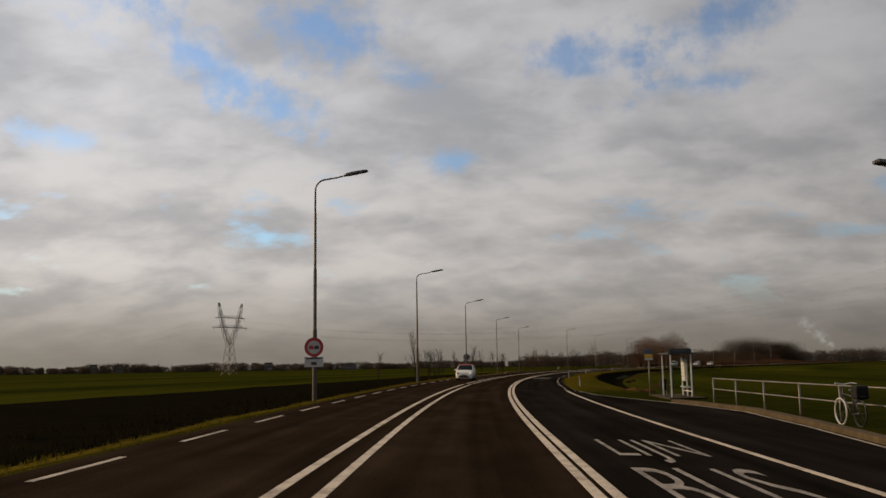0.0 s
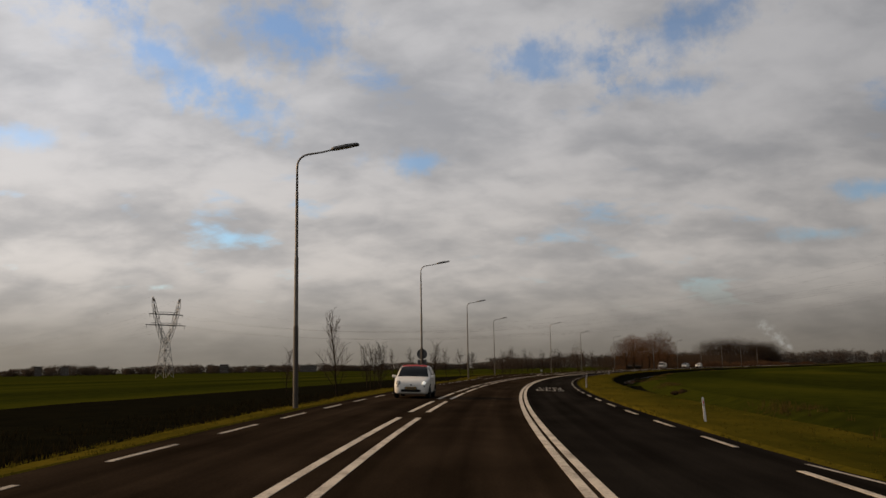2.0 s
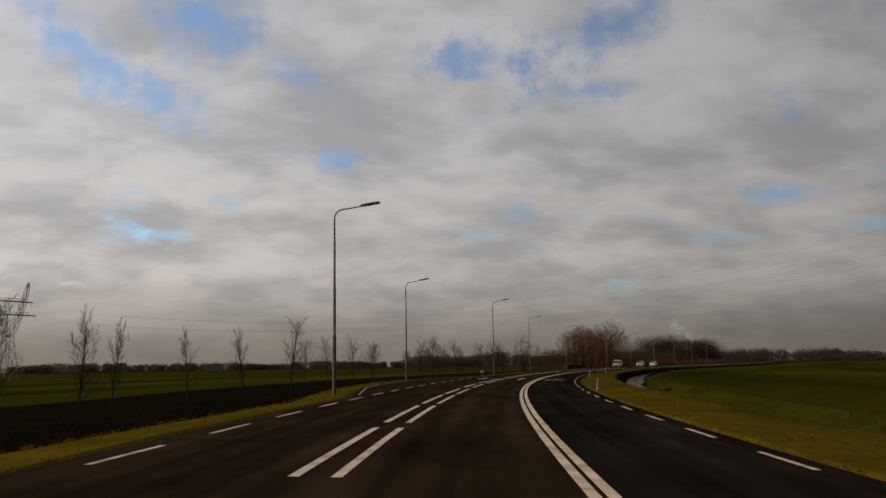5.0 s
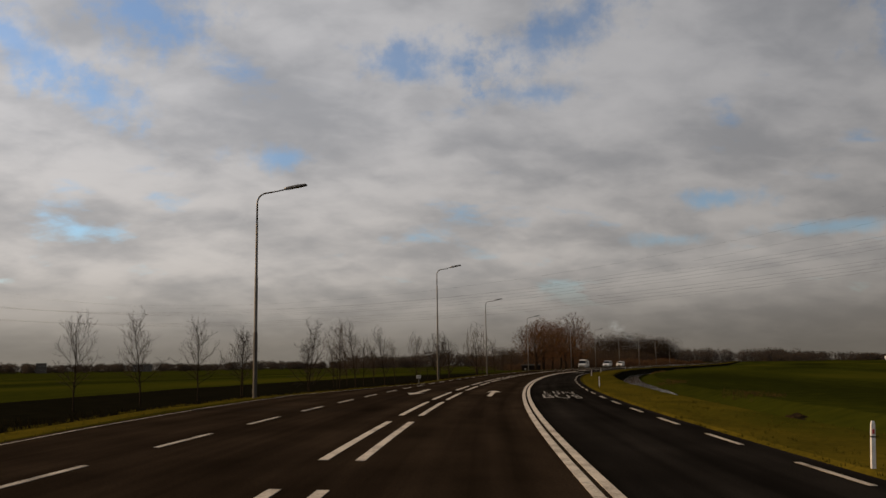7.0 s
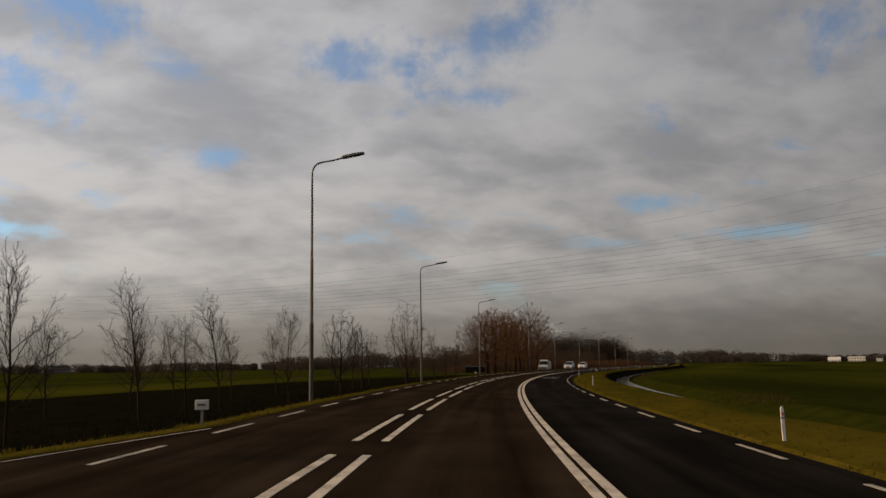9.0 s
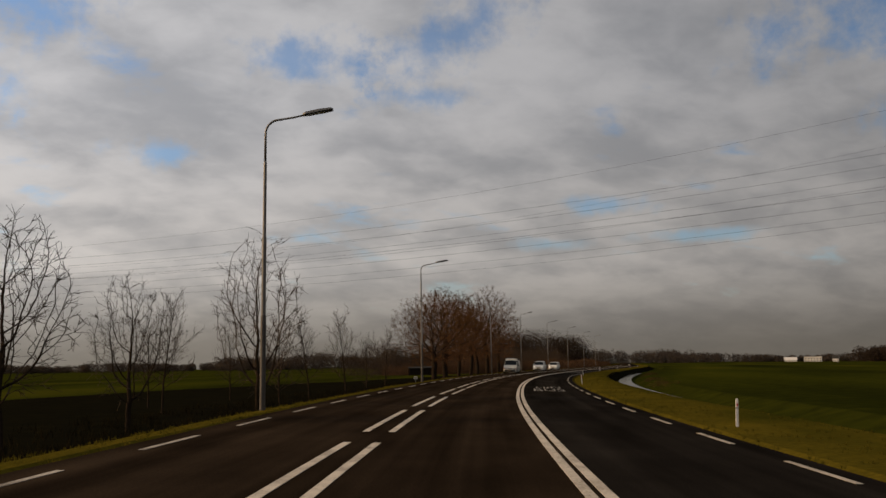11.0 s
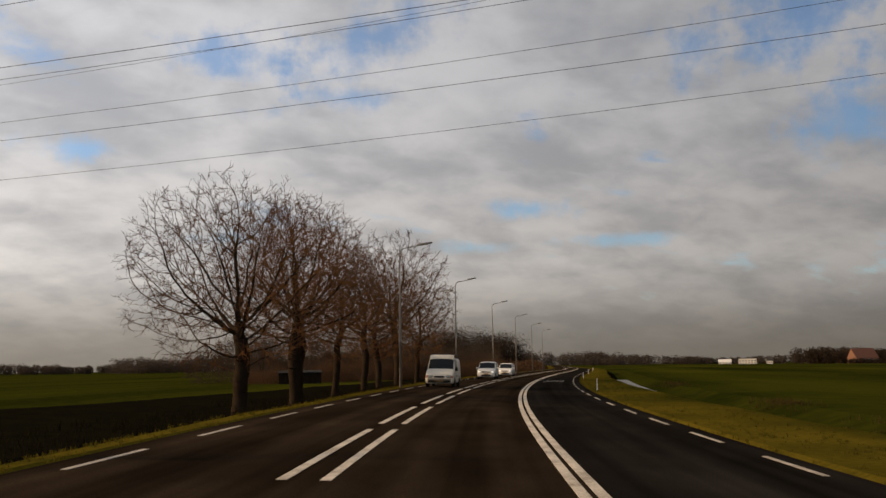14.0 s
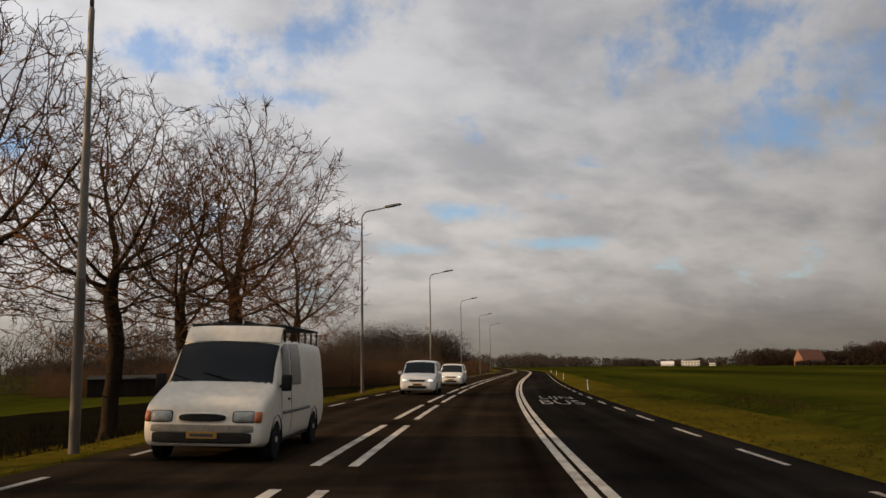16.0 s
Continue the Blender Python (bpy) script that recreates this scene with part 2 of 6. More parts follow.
def grass_material(name, ochre, ochre_dark, green, green_dark):
    """Winter grass: ochre along the road, green out in the meadow; u runs across the road, v along it."""
    m = material(name, ochre, ochre_dark, 0.95, scale=0.28, fine=7, bump=1.0, contrast=(0.30, 0.68), spec=0.0)
    nt = m.node_tree
    L = nt.links.new
    b = nt.nodes["Principled BSDF"]
    dry = b.inputs["Base Color"].links[0].from_socket
    tc, sep = nt.nodes.new("ShaderNodeTexCoord"), nt.nodes.new("ShaderNodeSeparateXYZ")
    L(tc.outputs["UV"], sep.inputs[0])
    n1, n2, n3 = (nt.nodes.new("ShaderNodeTexNoise") for _ in range(3))
    for n, sc, size in ((n1, (0.22, 0.05, 1), 1.0), (n2, (0.05, 0.006, 1), 1.0), (n3, (1, 1, 1), 0.8)):
        mp = nt.nodes.new("ShaderNodeMapping")
        L(tc.outputs["UV"], mp.inputs[0])
        mp.inputs["Scale"].default_value = sc
        L(mp.outputs[0], n.inputs["Vector"])
        n.inputs["Scale"].default_value, n.inputs["Detail"].default_value = size, 6

    def math_node(op, x, y):
        n = nt.nodes.new("ShaderNodeMath")
        n.operation = op
        for k, v in ((0, x), (1, y)):
            if isinstance(v, (int, float)):
                n.inputs[k].default_value = v
            else:
                L(v, n.inputs[k])
        return n.outputs[0]

    def smooth(x, lo, hi):
        n = nt.nodes.new("ShaderNodeMapRange")
        n.interpolation_type = "SMOOTHSTEP"
        L(x, n.inputs[0])
        n.inputs[1].default_value, n.inputs[2].default_value = lo, hi
        return n.outputs[0]

    def mix(f, x, y):
        n = nt.nodes.new("ShaderNodeMix")
        n.data_type = "RGBA"
        L(f, n.inputs[0])
        for k, v in ((6, x), (7, y)):
            if isinstance(v, tuple):
                n.inputs[k].default_value = (*v, 1)
            else:
                L(v, n.inputs[k])
        return n.outputs[2]

    wave = math_node("MULTIPLY", math_node("SUBTRACT", n1.outputs[0], 0.5), 14.0)
    near_stop = math_node("MULTIPLY", smooth(sep.outputs[1], 64.0, 46.0), 7.0)
    right = smooth(math_node("ADD", math_node("ADD", sep.outputs[0], wave), near_stop), 6.0, 12.0)
    left = smooth(math_node("ADD", math_node("MULTIPLY", sep.outputs[0], -1.0), wave), 13.0, 27.0)
    bands = math_node("ADD", math_node("MULTIPLY", n2.outputs[0], 0.7), math_node("MULTIPLY", n3.outputs[0], 0.3))
    wet = mix(smooth(bands, 0.36, 0.62), green_dark, green)
    wet = mix(math_node("MULTIPLY", smooth(n2.outputs[0], 0.54, 0.72), 0.30), wet, dry)
    L(mix(math_node("MAXIMUM", right, left), dry, wet), b.inputs["Base Color"])
    return m


VERGE = grass_material("verge_grass", (0.100, 0.073, 0.0078), (0.038, 0.033, 0.0045), (0.034, 0.037, 0.0037), (0.0125, 0.015, 0.0023))
# ditch banks and the ground behind: their shade is put into a near-black colour
SHADED_BANK = material("shaded_bank", (0.009, 0.008, 0.004), (0.004, 0.004, 0.0025), 0.97, scale=0.8, fine=7, bump=1.0, spec=0.0)
PAVING = material("paving", (0.052, 0.040, 0.024), (0.024, 0.019, 0.012), 0.9, scale=1.5, fine=20, bump=0.4, random_tint=0.15, spec=0.05)
KERB_STONE = material("kerb_stone", (0.100, 0.076, 0.044), (0.045, 0.036, 0.021), 0.9, scale=1.5, fine=20, bump=0.4, random_tint=0.15, spec=0.05)
STEEL = material("galvanised_steel", (0.17, 0.155, 0.135), (0.105, 0.097, 0.086), 0.5, 0.25, scale=3, fine=25, bump=0.05)
# darker steel for the lowest section of the lamp masts
SLEEVE_STEEL = material("dark_sleeve", (0.075, 0.064, 0.052), (0.045, 0.038, 0.032), 0.6, 0.15, scale=3, fine=25, bump=0.08)
LAMP_HOUSING = material("lamp_housing", (0.10, 0.10, 0.10), (0.07, 0.07, 0.07), 0.5, 0.1, scale=4, fine=30, bump=0.05)
LAMP_LENS = material("lamp_lens", (0.55, 0.55, 0.52), (0.45, 0.45, 0.42), 0.25, scale=4, fine=30, bump=0.0)
BARK = material("bark", (0.036, 0.025, 0.017), (0.016, 0.012, 0.008), 0.95, scale=2.5, fine=18, bump=0.8, stretch=(1, 1, 0.3), spec=0.0)
TWIG = material("twigs", (0.128, 0.062, 0.026), (0.068, 0.035, 0.016), 0.9, scale=1.5, fine=12, bump=0.2, spec=0.0)
TWIG_YOUNG = material("young_twigs", (0.075, 0.055, 0.038), (0.045, 0.034, 0.025), 0.9, scale=1.5, fine=12, bump=0.2, spec=0.0)
# skyline woods: distance haze is mixed into this paler colour
WOODS = thin(material("hazed_woods", (0.080, 0.064, 0.050), (0.056, 0.047, 0.039), 0.97, scale=0.06, fine=0.8, bump=0.3, spec=0.0))
DARK_WOODS = thin(material("dark_woods", (0.062, 0.044, 0.030), (0.034, 0.025, 0.018), 0.97, scale=0.06, fine=0.8, bump=0.3, spec=0.0))
THICKET = thin(material("thicket_twigs", (0.110, 0.062, 0.033), (0.048, 0.029, 0.017), 0.95, scale=0.3, fine=4, bump=0.3, spec=0.0))
WHITE_PAINT = material("white_car_paint", (0.64, 0.62, 0.57), (0.48, 0.46, 0.41), 0.35, scale=1.2, fine=8, bump=0.02, contrast=(0.25, 0.5))
OLD_PAINT = material("old_white_paint", (0.60, 0.555, 0.465), (0.47, 0.43, 0.35), 0.4, scale=1.0, fine=9, bump=0.03, contrast=(0.3, 0.55))
BLACK_PLASTIC = material("black_plastic", (0.014, 0.013, 0.012), (0.008, 0.008, 0.008), 0.7, scale=6, fine=50, bump=0.08, spec=0.12)
BUMPER_GREY = material("bumper_grey", (0.22, 0.205, 0.175), (0.13, 0.12, 0.10), 0.6, scale=4, fine=30, bump=0.05, spec=0.2)
RUBBER = material("rubber", (0.012, 0.012, 0.012), (0.008, 0.008, 0.008), 0.9, scale=8, fine=60, bump=0.1, spec=0.1)
CAR_GLASS = glass_material("car_glass", (0.012, 0.014, 0.016), 0.06)
RED_CLOTH = material("red_cloth", (0.34, 0.020, 0.022), (0.22, 0.014, 0.016), 0.8, scale=5, fine=80, bump=0.1)
HEADLIGHT = material("headlight", (0.9, 0.88, 0.80), (0.8, 0.78, 0.7), 0.15, scale=6, fine=40, bump=0.0, emit=0.6)
HEADLIGHT_OFF = material("headlight_unlit", (0.30, 0.31, 0.29), (0.16, 0.17, 0.16), 0.12, scale=9, fine=40, bump=0.05)
AMBER = material("amber_lens", (0.42, 0.11, 0.03), (0.3, 0.08, 0.02), 0.3, scale=6, fine=40, bump=0.0)
PLATE_YELLOW = material("yellow_plate", (0.30, 0.17, 0.02), (0.18, 0.10, 0.015), 0.5, scale=6, fine=40, bump=0.0)
SIGN_RED = material("sign_red", (0.36, 0.018, 0.020), (0.26, 0.014, 0.016), 0.45, scale=3, fine=30, bump=0.02)
SIGN_WHITE = material("sign_white", (0.42, 0.41, 0.40), (0.32, 0.31, 0.30), 0.5, scale=3, fine=30, bump=0.02)
SIGN_BLACK = material("sign_black", (0.02, 0.02, 0.022), (0.014, 0.014, 0.015), 0.5, scale=3, fine=30, bump=0.02)
SIGN_BACK = material("sign_back", (0.085, 0.085, 0.085), (0.06, 0.06, 0.06), 0.6, 0.2, scale=3, fine=30, bump=0.03)
SIGN_YELLOW = material("sign_yellow", (0.55, 0.33, 0.03), (0.42, 0.25, 0.02), 0.5, scale=3, fine=30, bump=0.02)
SIGN_BLUE = material("sign_blue", (0.04, 0.06, 0.10), (0.03, 0.04, 0.07), 0.5, scale=3, fine=30, bump=0.02)
SHELTER_FRAME = material("shelter_frame", (0.62, 0.60, 0.60), (0.45, 0.43, 0.43), 0.45, 0.1, scale=3, fine=30, bump=0.03)
SHELTER_ROOF = material("shelter_roof", (0.020, 0.026, 0.026), (0.014, 0.018, 0.018), 0.5, scale=3, fine=30, bump=0.04)
SHELTER_GLASS = glass_material("shelter_glass", (0.86, 0.93, 0.90), 0.0, 1.0)
POSTER = material("poster", (0.60, 0.58, 0.50), (0.42, 0.41, 0.36), 0.6, scale=2, fine=14, bump=0.0)
POST_WHITE = material("post_white", (0.70, 0.68, 0.66), (0.48, 0.46, 0.44), 0.5, scale=5, fine=40, bump=0.05)
RENDER_WHITE = material("white_render", (0.62, 0.61, 0.58), (0.48, 0.47, 0.44), 0.8, scale=0.5, fine=6, bump=0.1)
BRICK_FAR = material("orange_brick", (0.19, 0.088, 0.048), (0.13, 0.062, 0.035), 0.85, scale=0.6, fine=9, bump=0.3)
ROOF_RED = material("roof_tiles", (0.105, 0.036, 0.020), (0.065, 0.026, 0.016), 0.85, scale=0.8, fine=10, bump=0.3)
ROOF_DARK = material("dark_roof", (0.05, 0.048, 0.045), (0.03, 0.03, 0.028), 0.95, scale=0.8, fine=10, bump=0.3, spec=0.0)
WALL_FAR = material("far_wall", (0.085, 0.072, 0.060), (0.06, 0.052, 0.045), 0.85, scale=0.2, fine=2, bump=0.1)
WINDOW_DARK = glass_material("window_pane", (0.03, 0.035, 0.04), 0.08)
PYLON_STEEL = material("pylon_steel", (0.13, 0.13, 0.125), (0.10, 0.10, 0.095), 0.6, 0.3, scale=0.5, fine=5, bump=0.02)
WIRE = material("conductor", (0.05, 0.05, 0.05), (0.04, 0.04, 0.04), 0.5, 0.4, scale=0.5, fine=5, bump=0.0)
REED = thin(material("reeds", (0.085, 0.058, 0.018), (0.042, 0.032, 0.010), 0.95, scale=1.5, fine=14, bump=0.3, spec=0.0))
WOOD_DARK = material("tarred_boards", (0.020, 0.015, 0.011), (0.012, 0.009, 0.007), 0.85, scale=2, fine=20, bump=0.4, stretch=(1, 1, 0.2), spec=0.0)
BIKE_DARK = material("bike_black", (0.02, 0.02, 0.02), (0.014, 0.014, 0.014), 0.4, 0.2, scale=5, fine=40, bump=0.02)
CHROME = material("pale_alloy", (0.62, 0.61, 0.58), (0.5, 0.49, 0.47), 0.35, 0.4, scale=5, fine=40, bump=0.02)


def water_material():
    m = bpy.data.materials.new("ditch_water")
    m.use_nodes = True
    nt = m.node_tree
    b = nt.nodes["Principled BSDF"]
    b.inputs["Base Color"].default_value = (0.012, 0.013, 0.010, 1)
    b.inputs["Roughness"].default_value = 0.06
    n, bp = nt.nodes.new("ShaderNodeTexNoise"), nt.nodes.new("ShaderNodeBump")
    tc = nt.nodes.new("ShaderNodeTexCoord")
    nt.links.new(tc.outputs["Object"], n.inputs["Vector"])
    n.inputs["Scale"].default_value, n.inputs["Detail"].default_value = 3.0, 3
    bp.inputs["Strength"].default_value, bp.inputs["Distance"].default_value = 0.10, 0.02
    nt.links.new(n.outputs[0], bp.inputs["Height"])
    nt.links.new(bp.outputs[0], b.inputs["Normal"])
    return m


WATER = water_material()

# ---- the road's line: its heading every 20 m along the driven lane ----
HEAD_S = np.arange(-80, 641, 20.0)
HEAD = [-2.89, -2.89, -2.89, -2.89, -2.88, -3.59, -5.02, -6.73, -8.43, -10.03, -11.69, -13.47, -15.3, -17.15, -18.91, -20.44, -21.79, -23.32, -25.21,
        -26.42, -28.02, -30.12, -31.95, -33.26, -34.23, -34.94, -35.42, -35.69, -35.77, -35.67, -35.43, -35.05, -34.56, -33.99, -33.34, -32.65, -31.92]
FINE_S = np.arange(-400, 2001, 0.5)
FINE_H = np.radians(np.interp(FINE_S, HEAD_S, HEAD))
FX, FY = -np.cumsum(np.sin(FINE_H)) * 0.5, np.cumsum(np.cos(FINE_H)) * 0.5
ZERO = int(np.argmin(abs(FINE_S)))
FX, FY = FX - FX[ZERO], FY - FY[ZERO]
BANKING = 0.0282


def at(s, lat, z=0.0):
    """World point at s metres along the lane, lat to its right."""
    h = float(np.interp(s, FINE_S, FINE_H))
    return (float(np.interp(s, FINE_S, FX)) + lat * math.cos(h), float(np.interp(s, FINE_S, FY)) + lat * math.sin(h), z)


def heading(s):
    return math.degrees(float(np.interp(s, FINE_S, FINE_H)))


def road_z(lat):
    return -BANKING * max(-6.4, min(6.4, lat))


def bay_left(s):
    """How far the stopping bay widens the road on its left side."""
    return float(np.interp(s, [144, 153, 159, 168, 177, 188, 212], [0, 1.4, 2.35, 3.1, 3.5, 3.5, 0]))


def bay_right(s):
    return float(np.interp(s, [-60, 0, 16, 23, 30, 35, 42, 48, 57], [0.9, 1.6, 2.3, 3.1, 3.6, 3.1, 1.9, 0.7, 0]))


LEFT_PROFILE = [(0, 0.172), (0.9, 0.12), (1.5, -0.02), (3.6, -1.2), (4.8, -1.3), (6.0, -0.78), (9.0, -0.72), (16.5, -0.72), (17.5, -0.68), (34, -0.66), (140, -0.7), (300, -2.0)]
RIGHT_PROFILE = [(0, -0.165), (1.6, -0.21), (3.8, -0.235), (5.6, -1.3), (7.6, -1.3), (9.2, -0.68), (9.6, -0.66), (11.2, -0.66), (15, -0.66), (34, -0.66), (140, -0.7), (300, -2.0)]
RIGHT_STOP = [(0, -0.165), (1.6, -0.16), (2.8, -0.17), (5.6, -0.24), (9.6, -0.6), (11.2, -0.66), (15, -0.68), (34, -0.66), (140, -0.7), (300, -2.0)]


def verge_left(s):
    """Width of the grass between the asphalt and the dark ditch bank."""
    return float(np.interp(s, [0, 40, 70, 84, 95, 120, 165, 185, 215, 300, 345, 360, 420], [1.45, 1.5, 2.0, 2.1, 2.9, 2.6, 2.6, 2.1, 1.7, 1.6, 1.9, 2.4, 2.4]))


def ground_z(s, lat):
    if lat < 0:
        d = -lat - 6.1 - bay_left(s)
        d = d if d < 0.9 else max(0.9, d - verge_left(s) + 1.45)
        return float(np.interp(d, *zip(*LEFT_PROFILE))) if d > 0 else 0.165
    d = lat - 5.45 - bay_right(s)
    if d < 0:
        return -0.16
    f = float(np.interp(s, [46, 60], [1, 0]))
    return f * float(np.interp(d, *zip(*RIGHT_STOP))) + (1 - f) * float(np.interp(d, *zip(*RIGHT_PROFILE)))


def mesh_object(name, verts, faces, mats, index=None, smooth=False, parent=None, label="", category="", kind="", group=""):
    me = bpy.data.meshes.new(name)
    me.from_pydata([tuple(v) for v in verts], [], [tuple(f) for f in faces])
    for m in (mats if isinstance(mats, (list, tuple)) else [mats]):
        me.materials.append(m)
    if index is not None:
        me.polygons.foreach_set("material_index", index)
    if smooth:
        me.polygons.foreach_set("use_smooth", [True] * len(me.polygons))
    me.update()
    ob = new(name, me)
    if parent:
        ob.parent = parent
    return tagged(ob, label, category, group, kind)


def part(name, bm, mat, parent=None, label="", smooth=False):
    me = bpy.data.meshes.new(name)
    bm.to_mesh(me)
    bm.free()
    me.materials.append(mat)
    if smooth:
        me.polygons.foreach_set("use_smooth", [True] * len(me.polygons))
    ob = new(name, me)
    if parent:
        ob.parent = parent
    return tagged(ob, label)


def empty(name, m=None, **tags):
    ob = new(name)
    if m is not None:
        ob.matrix_world = m
    return tagged(ob, **tags)


def box(size, at_=(0, 0, 0), bevel=0.0, bm=None):
    bm = bm or bmesh.new()
    r = bmesh.ops.create_cube(bm, size=1)
    bmesh.ops.scale(bm, vec=size, verts=r["verts"])
    bmesh.ops.translate(bm, vec=at_, verts=r["verts"])
    if bevel:
        es = list({e for v in r["verts"] for e in v.link_edges})
        bmesh.ops.bevel(bm, geom=es, offset=bevel, segments=2, affect="EDGES", profile=0.6)
    return bm


def tube(points, radii, sides=8, cap=True, bm=None):
    """A swept round bar through points."""
    bm = bm or bmesh.new()
    pts = [Vector(p) for p in points]
    if isinstance(radii, (int, float)):
        radii = [radii] * len(pts)
    rings = []
    for i, p in enumerate(pts):
        d = (pts[min(i + 1, len(pts) - 1)] - pts[max(i - 1, 0)]).normalized()
        a = d.orthogonal().normalized() if i == 0 else (prev - prev.dot(d) * d).normalized()
        prev = a
        b = d.cross(a)
        rings.append([bm.verts.new(p + (a * math.cos(2 * math.pi * k / sides) + b * math.sin(2 * math.pi * k / sides)) * radii[i]) for k in range(sides)])
    for r0, r1 in zip(rings, rings[1:]):
        for k in range(sides):
            bm.faces.new((r0[k], r0[(k + 1) % sides], r1[(k + 1) % sides], r1[k]))
    if cap:
        bm.faces.new(rings[0][::-1]), bm.faces.new(rings[-1])
    return bm


def disc(radius, depth, sides=32, m=None, bm=None):
    bm = bm or bmesh.new()
    r = bmesh.ops.create_cone(bm, cap_ends=True, segments=sides, radius1=radius, radius2=radius, depth=depth)
    if m is not None:
        bmesh.ops.transform(bm, matrix=m, verts=r["verts"])
    return bm


# ---- ground, road, water ----
S_LINES = np.concatenate([np.arange(-300, -40, 20), np.arange(-40, 480, 4), np.arange(480, 800, 12), np.arange(800, 1900, 60)])


def strip(name, s_values, lat_of, z_of, mats, index_of=None, extra=None, **tags):
    """A sheet over the road's line; lat_of(s) gives the lateral stations."""
    verts, faces, index = [], [], []
    for i, s in enumerate(s_values):
        lats = lat_of(s)
        h = float(np.interp(s, FINE_S, FINE_H))
        cx, cy = float(np.interp(s, FINE_S, FX)), float(np.interp(s, FINE_S, FY))
        ch, sh = math.cos(h), math.sin(h)
        for k, la in enumerate(lats):
            verts.append((cx + la * ch, cy + la * sh, z_of(s, la)))
            if i and k:
                n = len(lats)
                a = (i - 1) * n + k - 1
                faces.append((a, a + 1, a + 1 + n, a + n))
                index.append(index_of(s, (la + lats[k - 1]) / 2) if index_of else 0)
    if extra:
        base = len(verts)
        verts += extra[0]
        faces += [tuple(base + j for j in f) for f in extra[1]]
        index += [extra[2]] * len(extra[1])
    ob = mesh_object(name, verts, faces, mats, index, **tags)
    flat = [(lats_s[1], lats_s[0]) for lats_s in ((s, la) for s in s_values for la in lat_of(s))] + [(400.0, 0.0)] * (len(extra[0]) if extra else 0)
    uv = ob.data.uv_layers.new(name="along")
    for loop in ob.data.loops:
        uv.data[loop.index].uv = flat[loop.vertex_index]
    return ob


def dark_edge(s):
    return float(np.interp(s, [0, 60, 85, 115, 160, 207, 259, 310, 346, 370, 420], [-40, -34, -31, -31, -31, -35, -38, -37, -31, -26, -24]))


def ground_lats(s):
    bl, br = bay_left(s), bay_right(s)
    e = -dark_edge(s) - 6.1 - bl
    v = verge_left(s) - 1.45
    left = [-6.1 - bl - d for d in (300, 140, 80, 50, e + 5, e, 9 + (e - 9) * 0.66, 9 + (e - 9) * 0.33, 9, 6.0 + v, 4.8 + v, 3.6 + v, 2.5 + v, 1.5 + v, 0.9 + v * 0.5, 0.4, -0.2)]
    right = [5.45 + br + d for d in (-0.2, 0.4, 0.9, 1.6, 2.8, 3.8, 5.6, 7.5, 9.6, 11.2, 13, 15, 22, 34, 50, 80, 140, 300)]
    return left + right


def rough_z(s, la):
    z = ground_z(s, la)
    if -6.05 - bay_left(s) < la < 5.42 + bay_right(s):
        return z - 0.25
    n = noise.noise(Vector((s * 0.35, la * 0.9, 3.0))) * 0.05 + noise.noise(Vector((s * 0.06, la * 0.15, 7.0))) * 0.07
    return z + n * min(1.0, (abs(la) - 5.6) * 0.7)


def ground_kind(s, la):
    # 0 and 2 are grass, 1 the bank strip with its shade painted in
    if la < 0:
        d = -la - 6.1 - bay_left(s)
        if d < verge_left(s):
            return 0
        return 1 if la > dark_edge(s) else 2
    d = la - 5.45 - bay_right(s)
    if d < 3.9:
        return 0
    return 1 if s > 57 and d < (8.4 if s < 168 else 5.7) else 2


FAR = 4500
ground = strip("ground", S_LINES, ground_lats, rough_z, [VERGE, SHADED_BANK], lambda s, la: ground_kind(s, la) % 2,
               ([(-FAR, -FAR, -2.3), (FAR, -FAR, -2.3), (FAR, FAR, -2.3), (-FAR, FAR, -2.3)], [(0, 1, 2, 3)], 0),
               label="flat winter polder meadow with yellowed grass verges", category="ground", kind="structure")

road = strip("road", S_LINES, lambda s: [-6.1 - bay_left(s), -5.6, -3, 0, 1.44, 1.46, 3.3, 5.0, 5.45 + bay_right(s)],
             lambda s, la: road_z(la) + 0.006, [ASPHALT, ASPHALT_DARK], lambda s, la: 1 if la > 1.45 else 0,
             label="dark asphalt road with a separate bus lane", category="road", kind="structure")

water = strip("water", [s for s in S_LINES if 168 <= s <= 445], lambda s: [5.45 + 5.0, 5.45 + 6.4, 5.45 + float(np.interp(s, [64, 210, 225, 260, 300, 345, 445], [6.6, 6.6, 7.6, 7.6, 7.2, 7.0, 6.8]))], lambda s, la: -1.08, [WATER],
              label="narrow ditch of still grey water beside the meadow", category="ditch", kind="structure")


# ---- road markings: each dash a piece of the road ----
def dash(s0, s1, lat, width=0.15, name="dash", step=1.5, mat=None):
    n = max(1, int(round((s1 - s0) / step)))
    verts, faces = [], []
    for i in range(n + 1):
        s = s0 + (s1 - s0) * i / n
        for la in (lat - width / 2, lat + width / 2):
            x, y, _ = at(s, la)
            verts += [(x, y, road_z(la) + 0.0125), (x, y, road_z(la) + 0.004)]
        if i:
            a, b = 4 * (i - 1), 4 * i
            faces += [(a, a + 2, b + 2, b), (a + 1, a, b, b + 1), (a + 2, a + 3, b + 3, b + 2)]
    e = 4 * n
    faces += [(0, 1, 3, 2), (e + 2, e + 3, e + 1, e)]
    return mesh_object(name, verts, faces, mat or PAINT, parent=road)


